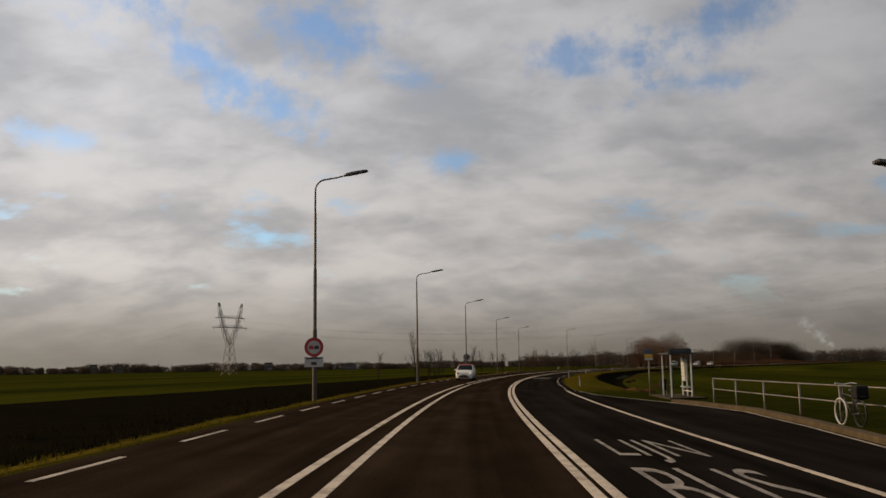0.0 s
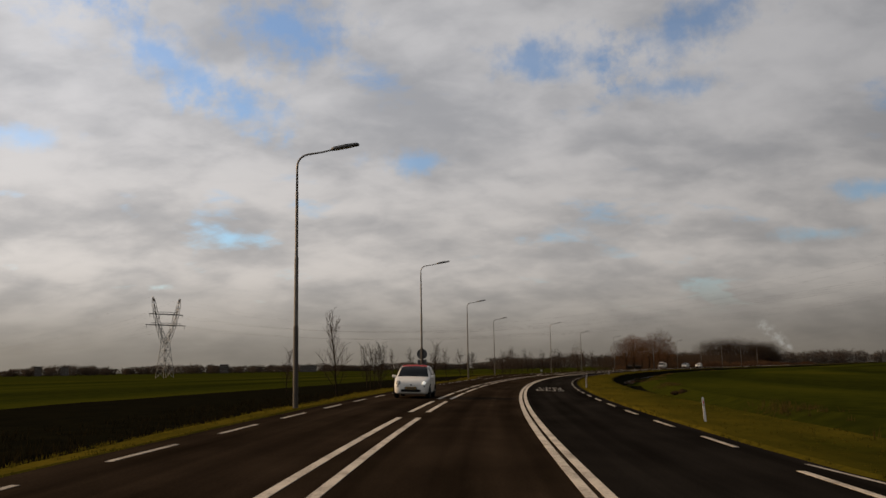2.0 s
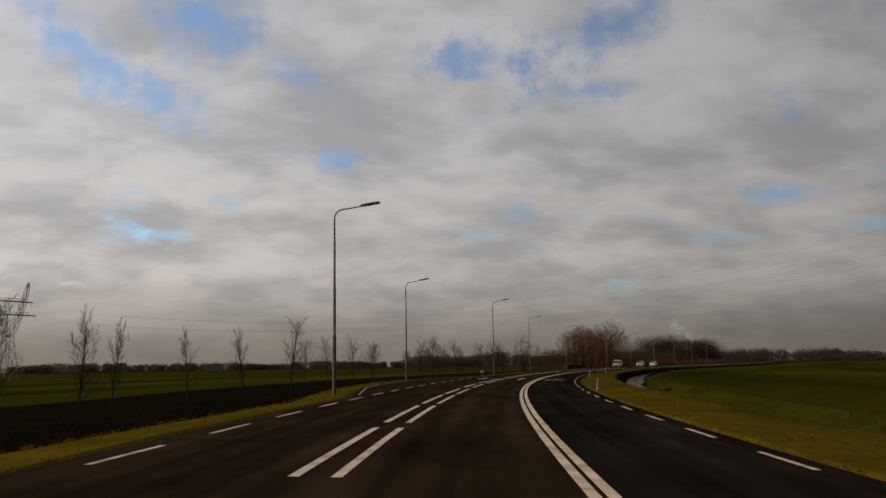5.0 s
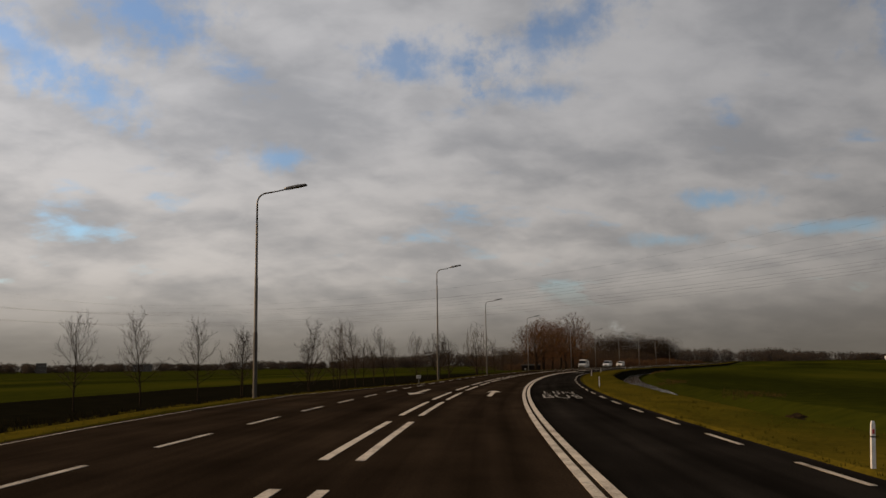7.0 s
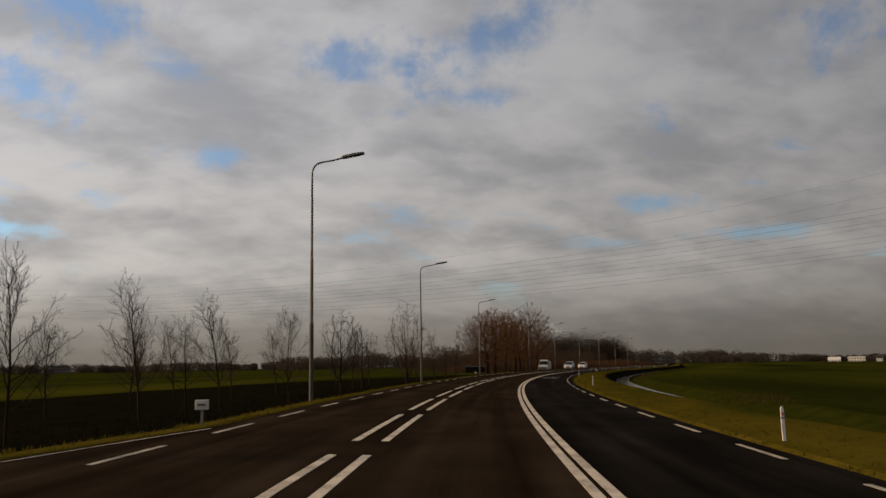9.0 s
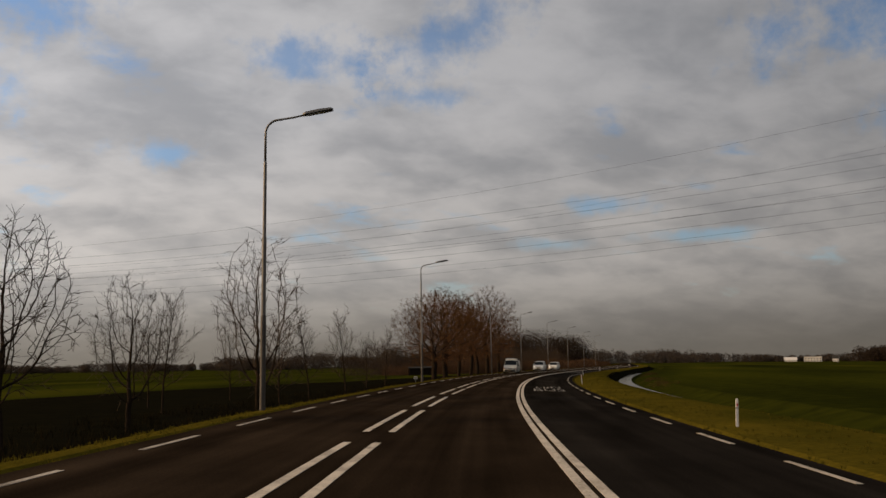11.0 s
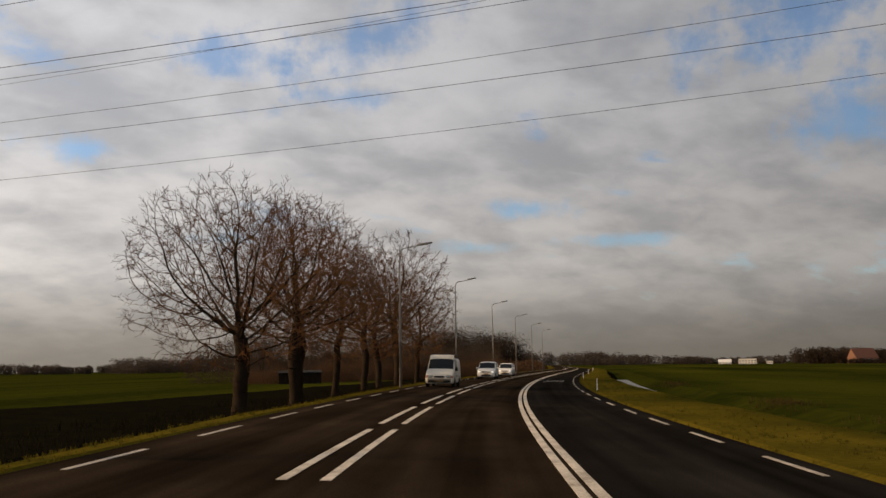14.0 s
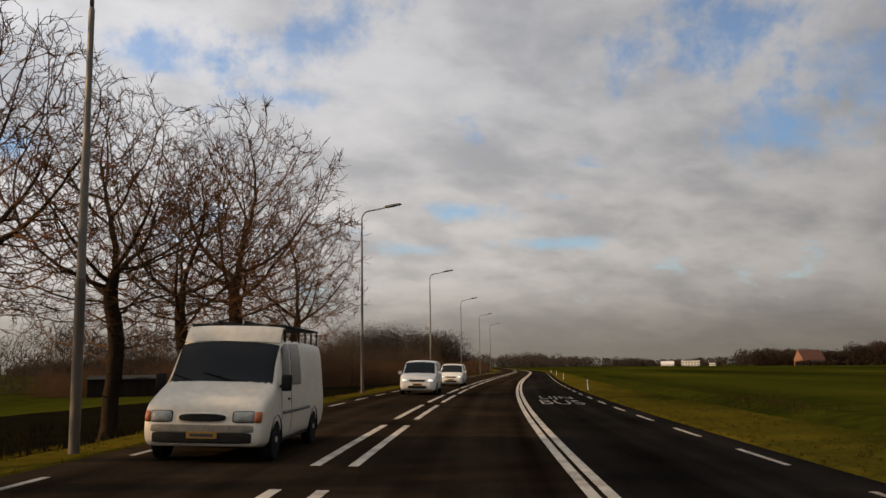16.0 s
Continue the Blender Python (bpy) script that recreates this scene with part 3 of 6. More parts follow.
def spaced(known, lo, hi):
    """Starts of the dashes: known (index, start) pairs, evenly filled between and beyond."""
    i, v = zip(*known)
    out = []
    for k in range(-30, 140):
        s = float(np.interp(k, i, v)) if i[0] <= k <= i[-1] else (v[0] + (k - i[0]) * (v[1] - v[0]) if k < i[0] else v[-1] + (k - i[-1]) * (v[-1] - v[0]) / (i[-1] - i[0]))
        if lo <= s <= hi:
            out.append(s)
    return out


CENTRE = spaced([(0, 71.5), (1, 83.2), (3, 105.3), (4, 117.4), (7, 149.9), (8, 162), (9, 173.7), (10, 184.8), (11, 197.4), (17, 266.8), (18, 279.2), (20, 301.8), (21, 313.5), (22, 324.4), (23, 335.9)], 71, 620)
LEFT_EDGE = spaced([(0, 10.8), (1, 16.5), (2, 22.1), (10, 66.7), (11, 72.6), (12, 78.4), (27, 163.1), (30, 180.3), (31, 186.2), (32, 192.5), (55, 325.3), (56, 330.9)], -30, 560)
RIGHT_EDGE = spaced([(0, 66), (1, 72), (2, 78), (33, 259.2), (34, 265.1), (45, 325.6), (46, 331)], 60, 560)
for s in CENTRE:
    dash(s - 0.35, s + 8.6, -2.42), dash(s - 0.35, s + 8.6, -1.85)
for s in LEFT_EDGE:
    dash(s, s + 2.95, -5.55, 0.11, mat=PAINT_EDGE)
for s in RIGHT_EDGE:
    dash(s, s + 2.75, float(np.interp(s, [325, 358], [5.02, 4.88])), 0.105, mat=PAINT_EDGE)
for lat in (-2.42, -1.85):
    for s in np.arange(-40, 66, 10.8):
        dash(s, min(s + 10.77, 68.2), lat, 0.15, "line")
for s in np.arange(-12, 348, 1.2):
    dash(s, s + 1.165, 1.33, 0.15, "line_block", 1.2)
for lat, lo, hi in ((1.56, -40, 500), (1.33, -40, -12.1), (1.33, 348, 500)):
    for s in np.arange(lo, hi, 12.0):
        dash(s, min(s + 11.97, hi), lat, 0.15, "line")
for lat in (1.33, 1.56):
    for s in np.arange(500, 900, 40.0):
        dash(s, s + 39.9, lat, 0.15, "line", 10)
for s in np.arange(-40, 50, 12.0):
    dash(s, min(s + 11.98, 57), 4.85, 0.13, "line")


def curve_line(s_values, lat_of, width, mat, name="line"):
    verts, faces = [], []
    for i, s in enumerate(s_values):
        for la in (lat_of(s) - width / 2, lat_of(s) + width / 2):
            x, y, _ = at(s, la)
            verts.append((x, y, road_z(la) + 0.0125))
        if i:
            a = 2 * (i - 1)
            faces.append((a, a + 1, a + 3, a + 2))
    return mesh_object(name, verts, faces, mat, parent=road)


curve_line(np.arange(-30, 58, 1.0), lambda s: 5.30 + bay_right(s), 0.08, PAINT_EDGE)
curve_line(np.arange(146, 212, 1.0), lambda s: -5.85 - bay_left(s), 0.06, PAINT_EDGE)


def road_shape(name, polys, s0, lat0, flip=1):
    """Flat painted shape: polygons of (lateral, along) points."""
    verts, faces = [], []
    for poly in polys:
        k = len(verts)
        for u, v in poly:
            x, y, _ = at(s0 + v * flip, lat0 + u * flip)
            verts.append((x, y, road_z(lat0 + u * flip) + 0.0125))
        faces.append(tuple(range(k, len(verts))))
    return mesh_object(name, verts, faces, PAINT, parent=road)


ARROW = [[(-0.11, 0), (0.11, 0), (0.11, 5.9), (-0.11, 5.9)], [(-0.42, 5.9), (0.42, 5.9), (0, 8.2)]]
road_shape("arrow", ARROW, 189.0, -0.27)
road_shape("arrow", ARROW, 197.6, -4.0, -1)


def lettering(word, s0, s1, lat0, lat1):
    """A word on the road, stretched along it."""
    cu = bpy.data.curves.new("word", "FONT")
    cu.body, cu.fill_mode, cu.resolution_u, cu.offset = word, "FRONT", 3, -0.006
    tmp = bpy.data.objects.new("word", cu)
    scene.collection.objects.link(tmp)
    bpy.context.view_layer.update()
    me = bpy.data.meshes.new_from_object(tmp.evaluated_get(bpy.context.evaluated_depsgraph_get()))
    bpy.data.objects.remove(tmp)
    co = np.array([v.co[:] for v in me.vertices])
    lo, hi = co.min(0), co.max(0)
    for v in me.vertices:
        u, w = (v.co.x - lo[0]) / (hi[0] - lo[0]), (v.co.y - lo[1]) / (hi[1] - lo[1])
        la = lat0 + (lat1 - lat0) * u
        x, y, _ = at(s0 + (s1 - s0) * w, la)
        v.co = (x, y, road_z(la) + 0.0125)
    me.name = "lettering"
    me.materials.clear()
    me.materials.append(PAINT_WORN)
    ob = new("lettering", me)
    ob.parent = road
    return tagged(ob, "white painted word " + word)


for s0 in (9.2, 98.9, 188.2, 286.2, 381.6):
    lettering("BUS", s0, s0 + 4.3, 2.22, 4.02)
    lettering("LIJN", s0 + 5.0, s0 + 9.3, 2.38, 3.95)


# ---- street lamps ----
def street_lamp(height=9.7, arm=1.30):
    """A tapered steel mast that bends into an arm towards the road (+x), with a long flat luminaire."""
    top = empty("street_lamp", label="grey steel street lamp with a bent arm and flat luminaire", category="street lamp", group="street lamps along the road")
    k = height / 9.7
    part("base_sleeve", tube([(0, 0, -0.4), (0, 0, 2.95 * k), (0, 0, 3.0 * k)], [0.094, 0.090, 0.076], 18), SLEEVE_STEEL, top, "dark base sleeve")
    part("mast", tube([(0, 0, 2.96 * k), (0, 0, 5.5 * k), (0, 0, 5.54 * k), (0, 0, 7.95 * k), (0, 0, 8.0 * k)], [0.076, 0.072, 0.058, 0.054, 0.042], 18), STEEL, top)
    bend = [(0, 0, 7.97 * k), (0, 0, height - 0.76)]
    for j in range(1, 7):
        a = math.radians(14 * j)
        bend.append((0.44 * (1 - math.cos(a)), 0, height - 0.76 + 0.46 * math.sin(a)))
    x, z = bend[-1][0], bend[-1][2]
    bend += [(arm * 0.7, 0, z + 0.07), (arm, 0, z + 0.15)]
    part("arm", tube(bend, [0.042, 0.040] + [0.037] * 6 + [0.033, 0.030], 10), STEEL, top, smooth=True)
    z += 0.15
    bm = bmesh.new()
    ring = []
    for k, (dx, w, h) in enumerate(((0, 0.06, 0.05), (0.10, 0.12, 0.075), (0.55, 0.14, 0.085), (0.95, 0.13, 0.065), (1.02, 0.07, 0.03))):
        zz = z + 0.16 * dx
        ring.append([bm.verts.new((arm - 0.05 + dx, y, zz + q)) for y, q in ((-w, 0), (-w * 0.8, h), (w * 0.8, h), (w, 0), (w * 0.7, -0.035), (-w * 0.7, -0.035))])
    for a, b in zip(ring, ring[1:]):
        for k in range(6):
            bm.faces.new((a[k], b[k], b[(k + 1) % 6], a[(k + 1) % 6]))
    bm.faces.new(ring[0]), bm.faces.new(ring[-1][::-1])
    bmesh.ops.recalc_face_normals(bm, faces=bm.faces)
    lum = part("luminaire", bm, LAMP_HOUSING, top, "dark grey luminaire")
    lens = box((0.6, 0.17, 0.03), (0, 0, 0), 0.01)
    bmesh.ops.transform(lens, matrix=pose(arm + 0.42, 0, z + 0.042, 0, -9.1, 0), verts=lens.verts)
    part("lens", lens, LAMP_LENS, lum, "pale glass lens")
    return top


lamp_one = street_lamp()
LAMPS = [(36.2, -6.82), (72.9, -6.64), (109.7, -6.59), (147.5, -7.64), (185.8, -10.34), (228.0, -7.39), (263.7, -7.02), (307.0, -6.89), (360.4, -6.94), (394.0, -7.24), (428.5, -7.04),
         (463, -7.04), (499, -7.04), (535, -7.04), (-1.0, -6.8)]
lamps = []
for k, (s, la) in enumerate(LAMPS):
    x, y, _ = at(s, la)
    m = pose(x, y, ground_z(s, la), 0, 0, heading(s) + (k * 37 % 7 - 3) * 0.9)
    if k == 0:
        lamp_one.matrix_world = m
        lamps.append(lamp_one)
    else:
        lamps.append(copy_thing(lamp_one, m))
    tall = 0.967 if k < 5 else 1.02 if k in (6, 7) else 1.0 if k == 8 else 1.09
    lamps[-1].scale = (1, 1, {0: 0.99, 2: 0.985, 5: 1.08}.get(k, tall))

# the lower lamp of the bus stop, arm turned to the road
x, y, _ = at(18.5, 10.5)
stop_lamp = street_lamp(5.9, 1.0)
stop_lamp.name = "street_lamp"
tagged(stop_lamp, label="lower grey steel lamp beside the bus stop bay")
stop_lamp.matrix_world = pose(x, y, -0.25, 0, 0, heading(18.5) + 180)


# ---- winter trees ----
def grow_tree(seed, height, spec, trunk_r, thinnest, up=0.35, leader=True):
    """Segments (p0, p1, r0, r1, level) of a bare tree. spec: children, length share and angle for each level."""
    rng = random.Random(seed)
    segs = []

    def branch(p, d, length, r, level):
        n = max(2, 7 - 2 * level) if level else 9
        tip = r * (0.30 if level else 0.22)
        pts, dirs = [p], [d]
        for k in range(n):
            wob = 0.06 if level == 0 else 0.27
            d = (d + Vector((rng.uniform(-wob, wob), rng.uniform(-wob, wob), rng.uniform(-wob, wob) + (up * 0.22 if level else 0.02)))).normalized()
            q = pts[-1] + d * length / n
            segs.append((pts[-1], q, r + (tip - r) * k / n, r + (tip - r) * (k + 1) / n, level))
            pts.append(q), dirs.append(d)
        n = len(pts) - 1
        if level + 1 > len(spec) or n < 1:
            return
        count, share, angle, first = spec[level]
        spin = rng.uniform(0, 6.28)
        for c in range(count):
            f = first + (1 - first) * (c + rng.uniform(0.1, 0.9)) / count
            k = min(int(f * n), n - 1)
            q = pts[k].lerp(pts[k + 1], f * n - k)
            spin += 2.4 + rng.uniform(-0.5, 0.5)
            a = math.radians(angle * rng.uniform(0.75, 1.25) * (1.15 - 0.5 * f if level == 0 else 1))
            side = dirs[k].orthogonal().normalized()
            side = Matrix.Rotation(spin, 3, dirs[k]) @ side
            nd = dirs[k] * math.cos(a) + side * math.sin(a)
            ln = length * share * (1.1 - 0.55 * f) * rng.uniform(0.75, 1.2)
            rr = (r + (tip - r) * f) * (0.46 if level == 0 else 0.56)
            branch(q, nd, ln, max(rr, thinnest * (1.5 if level < 2 else 1.0)), level + 1)

    branch(Vector((0, 0, -0.3)), Vector((0, 0, 1)), height * (0.9 if leader else 0.72) + 0.3, trunk_r, 0)
    return segs


def tubes_mesh(segs, sides_of):
    verts, faces = [], []
    for p0, p1, r0, r1, level in segs:
        n = sides_of(level)
        d = (p1 - p0).normalized()
        a = d.orthogonal().normalized()
        b = d.cross(a)
        k = len(verts)
        for q, r in ((p0, r0), (p1, r1)):
            for j in range(n):
                t = 2 * math.pi * j / n
                verts.append(q + (a * math.cos(t) + b * math.sin(t)) * r)
        faces += [(k + j, k + (j + 1) % n, k + n + (j + 1) % n, k + n + j) for j in range(n)]
    return verts, faces


def make_tree(name, segs, twig_mat, label, category, group=""):
    top = empty(name, label=label, category=category, group=group)
    v, f = tubes_mesh([s for s in segs if s[4] == 0], lambda l: 9)
    mesh_object("trunk", v, f, BARK, smooth=True, parent=top)
    v, f = tubes_mesh([s for s in segs if s[4] > 0], lambda l: 5 if l == 1 else 3)
    index = []
    for s in segs:
        if s[4] > 0:
            index += [0 if s[4] == 1 else 1] * (5 if s[4] == 1 else 3)
    mesh_object("crown", v, f, [BARK, twig_mat], index, parent=top)
    return top


def crown_tree(seed, fork, crown, points, trunk_r, rise=0.0, reach=0.55, twigs=3, skirt=0.0, lead=0.0):
    """A bare tree whose limbs grow step by step into the free room of its crown. crown: (height of the centre, radius, half height, shift);
    lead: how far the trunk goes on above the fork.
    Returns segments (p0, p1, r0, r1, level): 0 trunk, 1 limbs, 2 twigs."""
    rng = random.Random(seed)
    cz, rx, rz, shift = crown
    step = 0.24
    nodes, parent, way = [Vector((0, 0, -0.3))], [-1], [Vector((0, 0, 1))]
    sway = Vector((0, 0, 0))
    while nodes[-1].z < fork + lead:
        k = len(nodes) - 1
        wild = 0.03 if nodes[-1].z < fork else 0.05
        sway = sway * 0.8 + Vector((rng.uniform(-wild, wild), rng.uniform(-wild, wild), 0))
        nodes.append(nodes[-1] + Vector((sway.x, sway.y, step)))
        parent.append(k), way.append(Vector((0, 0, 1)))
    room = []
    while len(room) < points:
        v = Vector((rng.gauss(0, 1), rng.gauss(0, 1), rng.gauss(0, 1))).normalized() * rng.uniform(0.06, 1.0) ** 0.42
        q = Vector((v.x * rx + shift, v.y * rx, cz + v.z * rz))
        out = math.hypot(v.x, v.y)
        if q.z < fork - 0.2 - skirt * out or noise.noise(q * 0.45 + Vector((seed, 0, 0))) < -0.42:
            continue
        if v.length > 0.92 + 0.26 * noise.noise(q * 0.7 + Vector((0, seed, 0))):
            continue
        room.append(q)
    fresh, grown = 0, {}
    near = [(1e9, 0)] * len(room)
    for _ in range(110):
        tree = kdtree.KDTree(len(nodes) - fresh)
        for k in range(fresh, len(nodes)):
            tree.insert(nodes[k], k)
        tree.balance()
        for k, q in enumerate(room):
            _co, i, d = tree.find(q)
            if d < near[k][0]:
                near[k] = (d, i)
        keep = [k for k in range(len(room)) if near[k][0] > reach]
        room, near = [room[k] for k in keep], [near[k] for k in keep]
        pull = {}
        for q, (d, i) in zip(room, near):
            pull[i] = pull.get(i, Vector()) + (q - nodes[i]) / d
        if not pull:
            break
        fresh = len(nodes)
        for i, v in pull.items():
            if grown.get(i, 0) > 3:
                continue
            grown[i] = grown.get(i, 0) + 1
            d = (v.normalized() + way[i] * 0.45 + Vector((rng.uniform(-0.22, 0.22), rng.uniform(-0.22, 0.22), rng.uniform(-0.22, 0.22) + rise))).normalized()
            nodes.append(nodes[i] + d * step)
            parent.append(i), way.append(d)
        if fresh == len(nodes):
            break
    n = len(nodes)
    kids = [0] * n
    for i in parent[1:]:
        kids[i] += 1
    thick = [0.0] * n
    for k in range(n - 1, 0, -1):
        thick[k] = thick[k] or 0.0088 ** 2.2
        thick[parent[k]] += thick[k]
    rad = [t ** (1 / 2.2) for t in thick]
    full = trunk_r / rad[1]
    rad = [r * (1 + (full - 1) * min(1.0, r / rad[1] * 1.15) ** 1.3) for r in rad]
    flare = [1 + 0.30 * max(0.0, 0.6 - q.z) / 0.6 for q in nodes]
    heir = {}
    for k in range(1, n):
        if rad[k] > rad[heir.get(parent[k], k)] or parent[k] not in heir:
            heir[parent[k]] = k
    segs = []
    for k in range(1, n):
        i = parent[k]
        r0 = (rad[i] if heir[i] == k else min(rad[i] * 0.9, rad[k] * 1.25)) * flare[i]
        segs.append((nodes[i], nodes[k], r0, max(rad[k], 0.0105) * flare[k], 0 if rad[k] > trunk_r * 0.50 else 1 if rad[k] > 0.030 else 2))
        if kids[k] == 0 or (rad[k] < 0.018 and rng.random() < 0.5):
            for _t in range(twigs if kids[k] == 0 else 1):
                p = nodes[i].lerp(nodes[k], rng.random())
                out = Vector((nodes[k].x, nodes[k].y, nodes[k].z - cz)).normalized()
                d = (way[k] * 0.7 + out * 0.35 + Vector((rng.gauss(0, 0.55), rng.gauss(0, 0.55), rng.gauss(0.05, 0.5)))).normalized()
                ln, r = rng.uniform(0.22, 0.55), 0.0098
                for _j in range(2):
                    q = p + d * ln * 0.5
                    segs.append((p, q, r, r * 0.8, 2))
                    p, r = q, r * 0.8
                    d = (d + Vector((rng.gauss(0, 0.22), rng.gauss(0, 0.22), rng.gauss(0.05, 0.2)))).normalized()
    return segs


TALL_LABEL = "tall bare tree with a broad brown winter crown"
SPREADING = [make_tree("roadside_tree", crown_tree(seed, 3.6, (7.3, 6.1, 5.0, -0.3), 4200, 0.36, 0.10, 0.32, 4, 1.5, 1.3), TWIG,
                       TALL_LABEL, "tree", "row of tall trees beside the road") for seed in (5, 12)]
BIG = [make_tree("roadside_tree", crown_tree(seed, 3.3, (7.3, 4.9, 5.1, 0.0), 3300, 0.265, 0.12, 0.32, 4, 1.2, 2.2), TWIG,
                 TALL_LABEL, "tree", "row of tall trees beside the road") for seed in (11, 23, 37)]
SLIM = [make_tree("young_tree", grow_tree(seed, 5.8, [(24, 0.34, 40, 0.24), (7, 0.42, 36, 0.15), (5, 0.5, 36, 0.15)], 0.060, 0.0065, 0.8, True), TWIG_YOUNG,
                  "slender upright bare young tree behind the ditch", "tree", "young trees along the ditch") for seed in (3, 21)]
YOUNG = [make_tree("young_tree", grow_tree(seed, 5.8, [(22, 0.46, 52, 0.26), (8, 0.45, 42, 0.15), (5, 0.5, 40, 0.15)], 0.064, 0.0065, 0.75, True), TWIG_YOUNG,
                   "slender bare young tree behind the ditch", "tree", "young trees along the ditch") for seed in (3, 8, 15, 31)]
MID = [make_tree("roadside_tree", crown_tree(seed, 1.7, (5.0, 2.3, 3.9, 0.0), 1000, 0.135, 0.34, 0.34, 3, 0.3), TWIG_YOUNG,
                 "bare tree with upswept branches beside the ditch", "tree", "young trees along the ditch") for seed in (4, 9)]


USED = set()


def plant(pool, places, rng):
    for s, la, scale in places:
        k = rng.randrange(len(pool))
        x, y, _ = at(s, la)
        m = pose(x, y, ground_z(s, la) - 0.05, 0, 0, rng.uniform(0, 360))
        sc = Matrix.Diagonal((scale * rng.uniform(0.9, 1.1), scale * rng.uniform(0.9, 1.1), scale, 1))
        if pool[k].name in USED:
            t = copy_thing(pool[k], m)
        else:
            USED.add(pool[k].name)
            t = pool[k]
            t.matrix_world = m
        t.scale = (sc[0][0], sc[1][1], sc[2][2])


rng = random.Random(2)
plant(SPREADING, [(340.5, -11.15, 0.97), (354.5, -12.5, 1.08)], rng)
plant(BIG, [(365.5, -12.8, 1.0), (374.5, -12.66, 1.04), (383, -13.0, 1.02), (388.0, -12.2, 1.34), (396, -12.0, 1.05), (357, -12.9, 1.04)], rng)
plant(MID, [(273.5, -9.9, 1.02), (258.0, -12.4, 0.78), (266.5, -12.6, 0.68)], rng)
plant(SLIM, [(104, -12.0, 1.16), (122.5, -12.5, 0.85), (127.2, -14.9, 0.8), (133, -16, 0.8), (141, -17, 0.8), (175.5, -18, 1.05), (118, -20, 0.7), (150, -20, 0.8), (160, -20, 0.8),
    (170, -20, 0.85)], rng)
plant(YOUNG, [(204.5, -12.8, 0.88), (216, -13.5, 0.93), (230, -15.6, 1.0), (237, -14.3, 0.95), (239.5, -17.2, 0.8), (241.5, -11.9, 0.95), (193, -22.4, 0.85), (200.7, -22.4, 0.9), (207.5, -21.5, 0.9),
    (214.4, -20.8, 0.85), (217, -21.9, 0.85), (231.5, -20.8, 0.75), (238, -19.7, 0.75), (243, -21.5, 0.8), (248, -21.4, 0.85), (255, -20, 0.8), (265.7, -20, 0.9), (279, -16.6, 1.0),
    (282, -11.4, 0.9), (292.4, -12.4, 0.95), (300.2, -11.7, 1.05), (307, -11.5, 0.85), (314.3, -11.5, 0.95), (285, -20, 0.8), (296, -19, 0.8)], rng)


# ---- bus stop: kerb, shelter, sign, railing, bicycle ----
def place(s, lat, z, turn=0.0):
    x, y, _ = at(s, lat)
    return pose(x, y, z, 0, 0, heading(s) + turn)


kerb = empty("kerb", label="pale concrete kerb of the bus stop bay", category="kerb", kind="structure")
for s in np.arange(-24, 37.5, 1.0):
    la = 5.45 + bay_right(s + 0.5) + 0.07
    la1, la0 = 5.45 + bay_right(s + 1.0), 5.45 + bay_right(s)
    k = part("kerb_stone", box((0.30, 0.985, 0.34), (0, 0, 0), 0.02), KERB_STONE, kerb)
    x, y, _ = at(s + 0.5, la + 0.08)
    k.matrix_world = pose(x, y, -0.21, 0, 0, heading(s) - math.degrees(math.atan2(la1 - la0, 1.0)))

platform = strip("pavement", np.arange(41.0, 46.6, 0.5), lambda s: [8.55, 8.60, 10.25, 10.3],
                 lambda s, la: -0.11 if 8.58 < la < 10.27 else -0.30, [PAVING], label="worn grey-brown paving under the bus shelter", category="pavement", kind="structure")


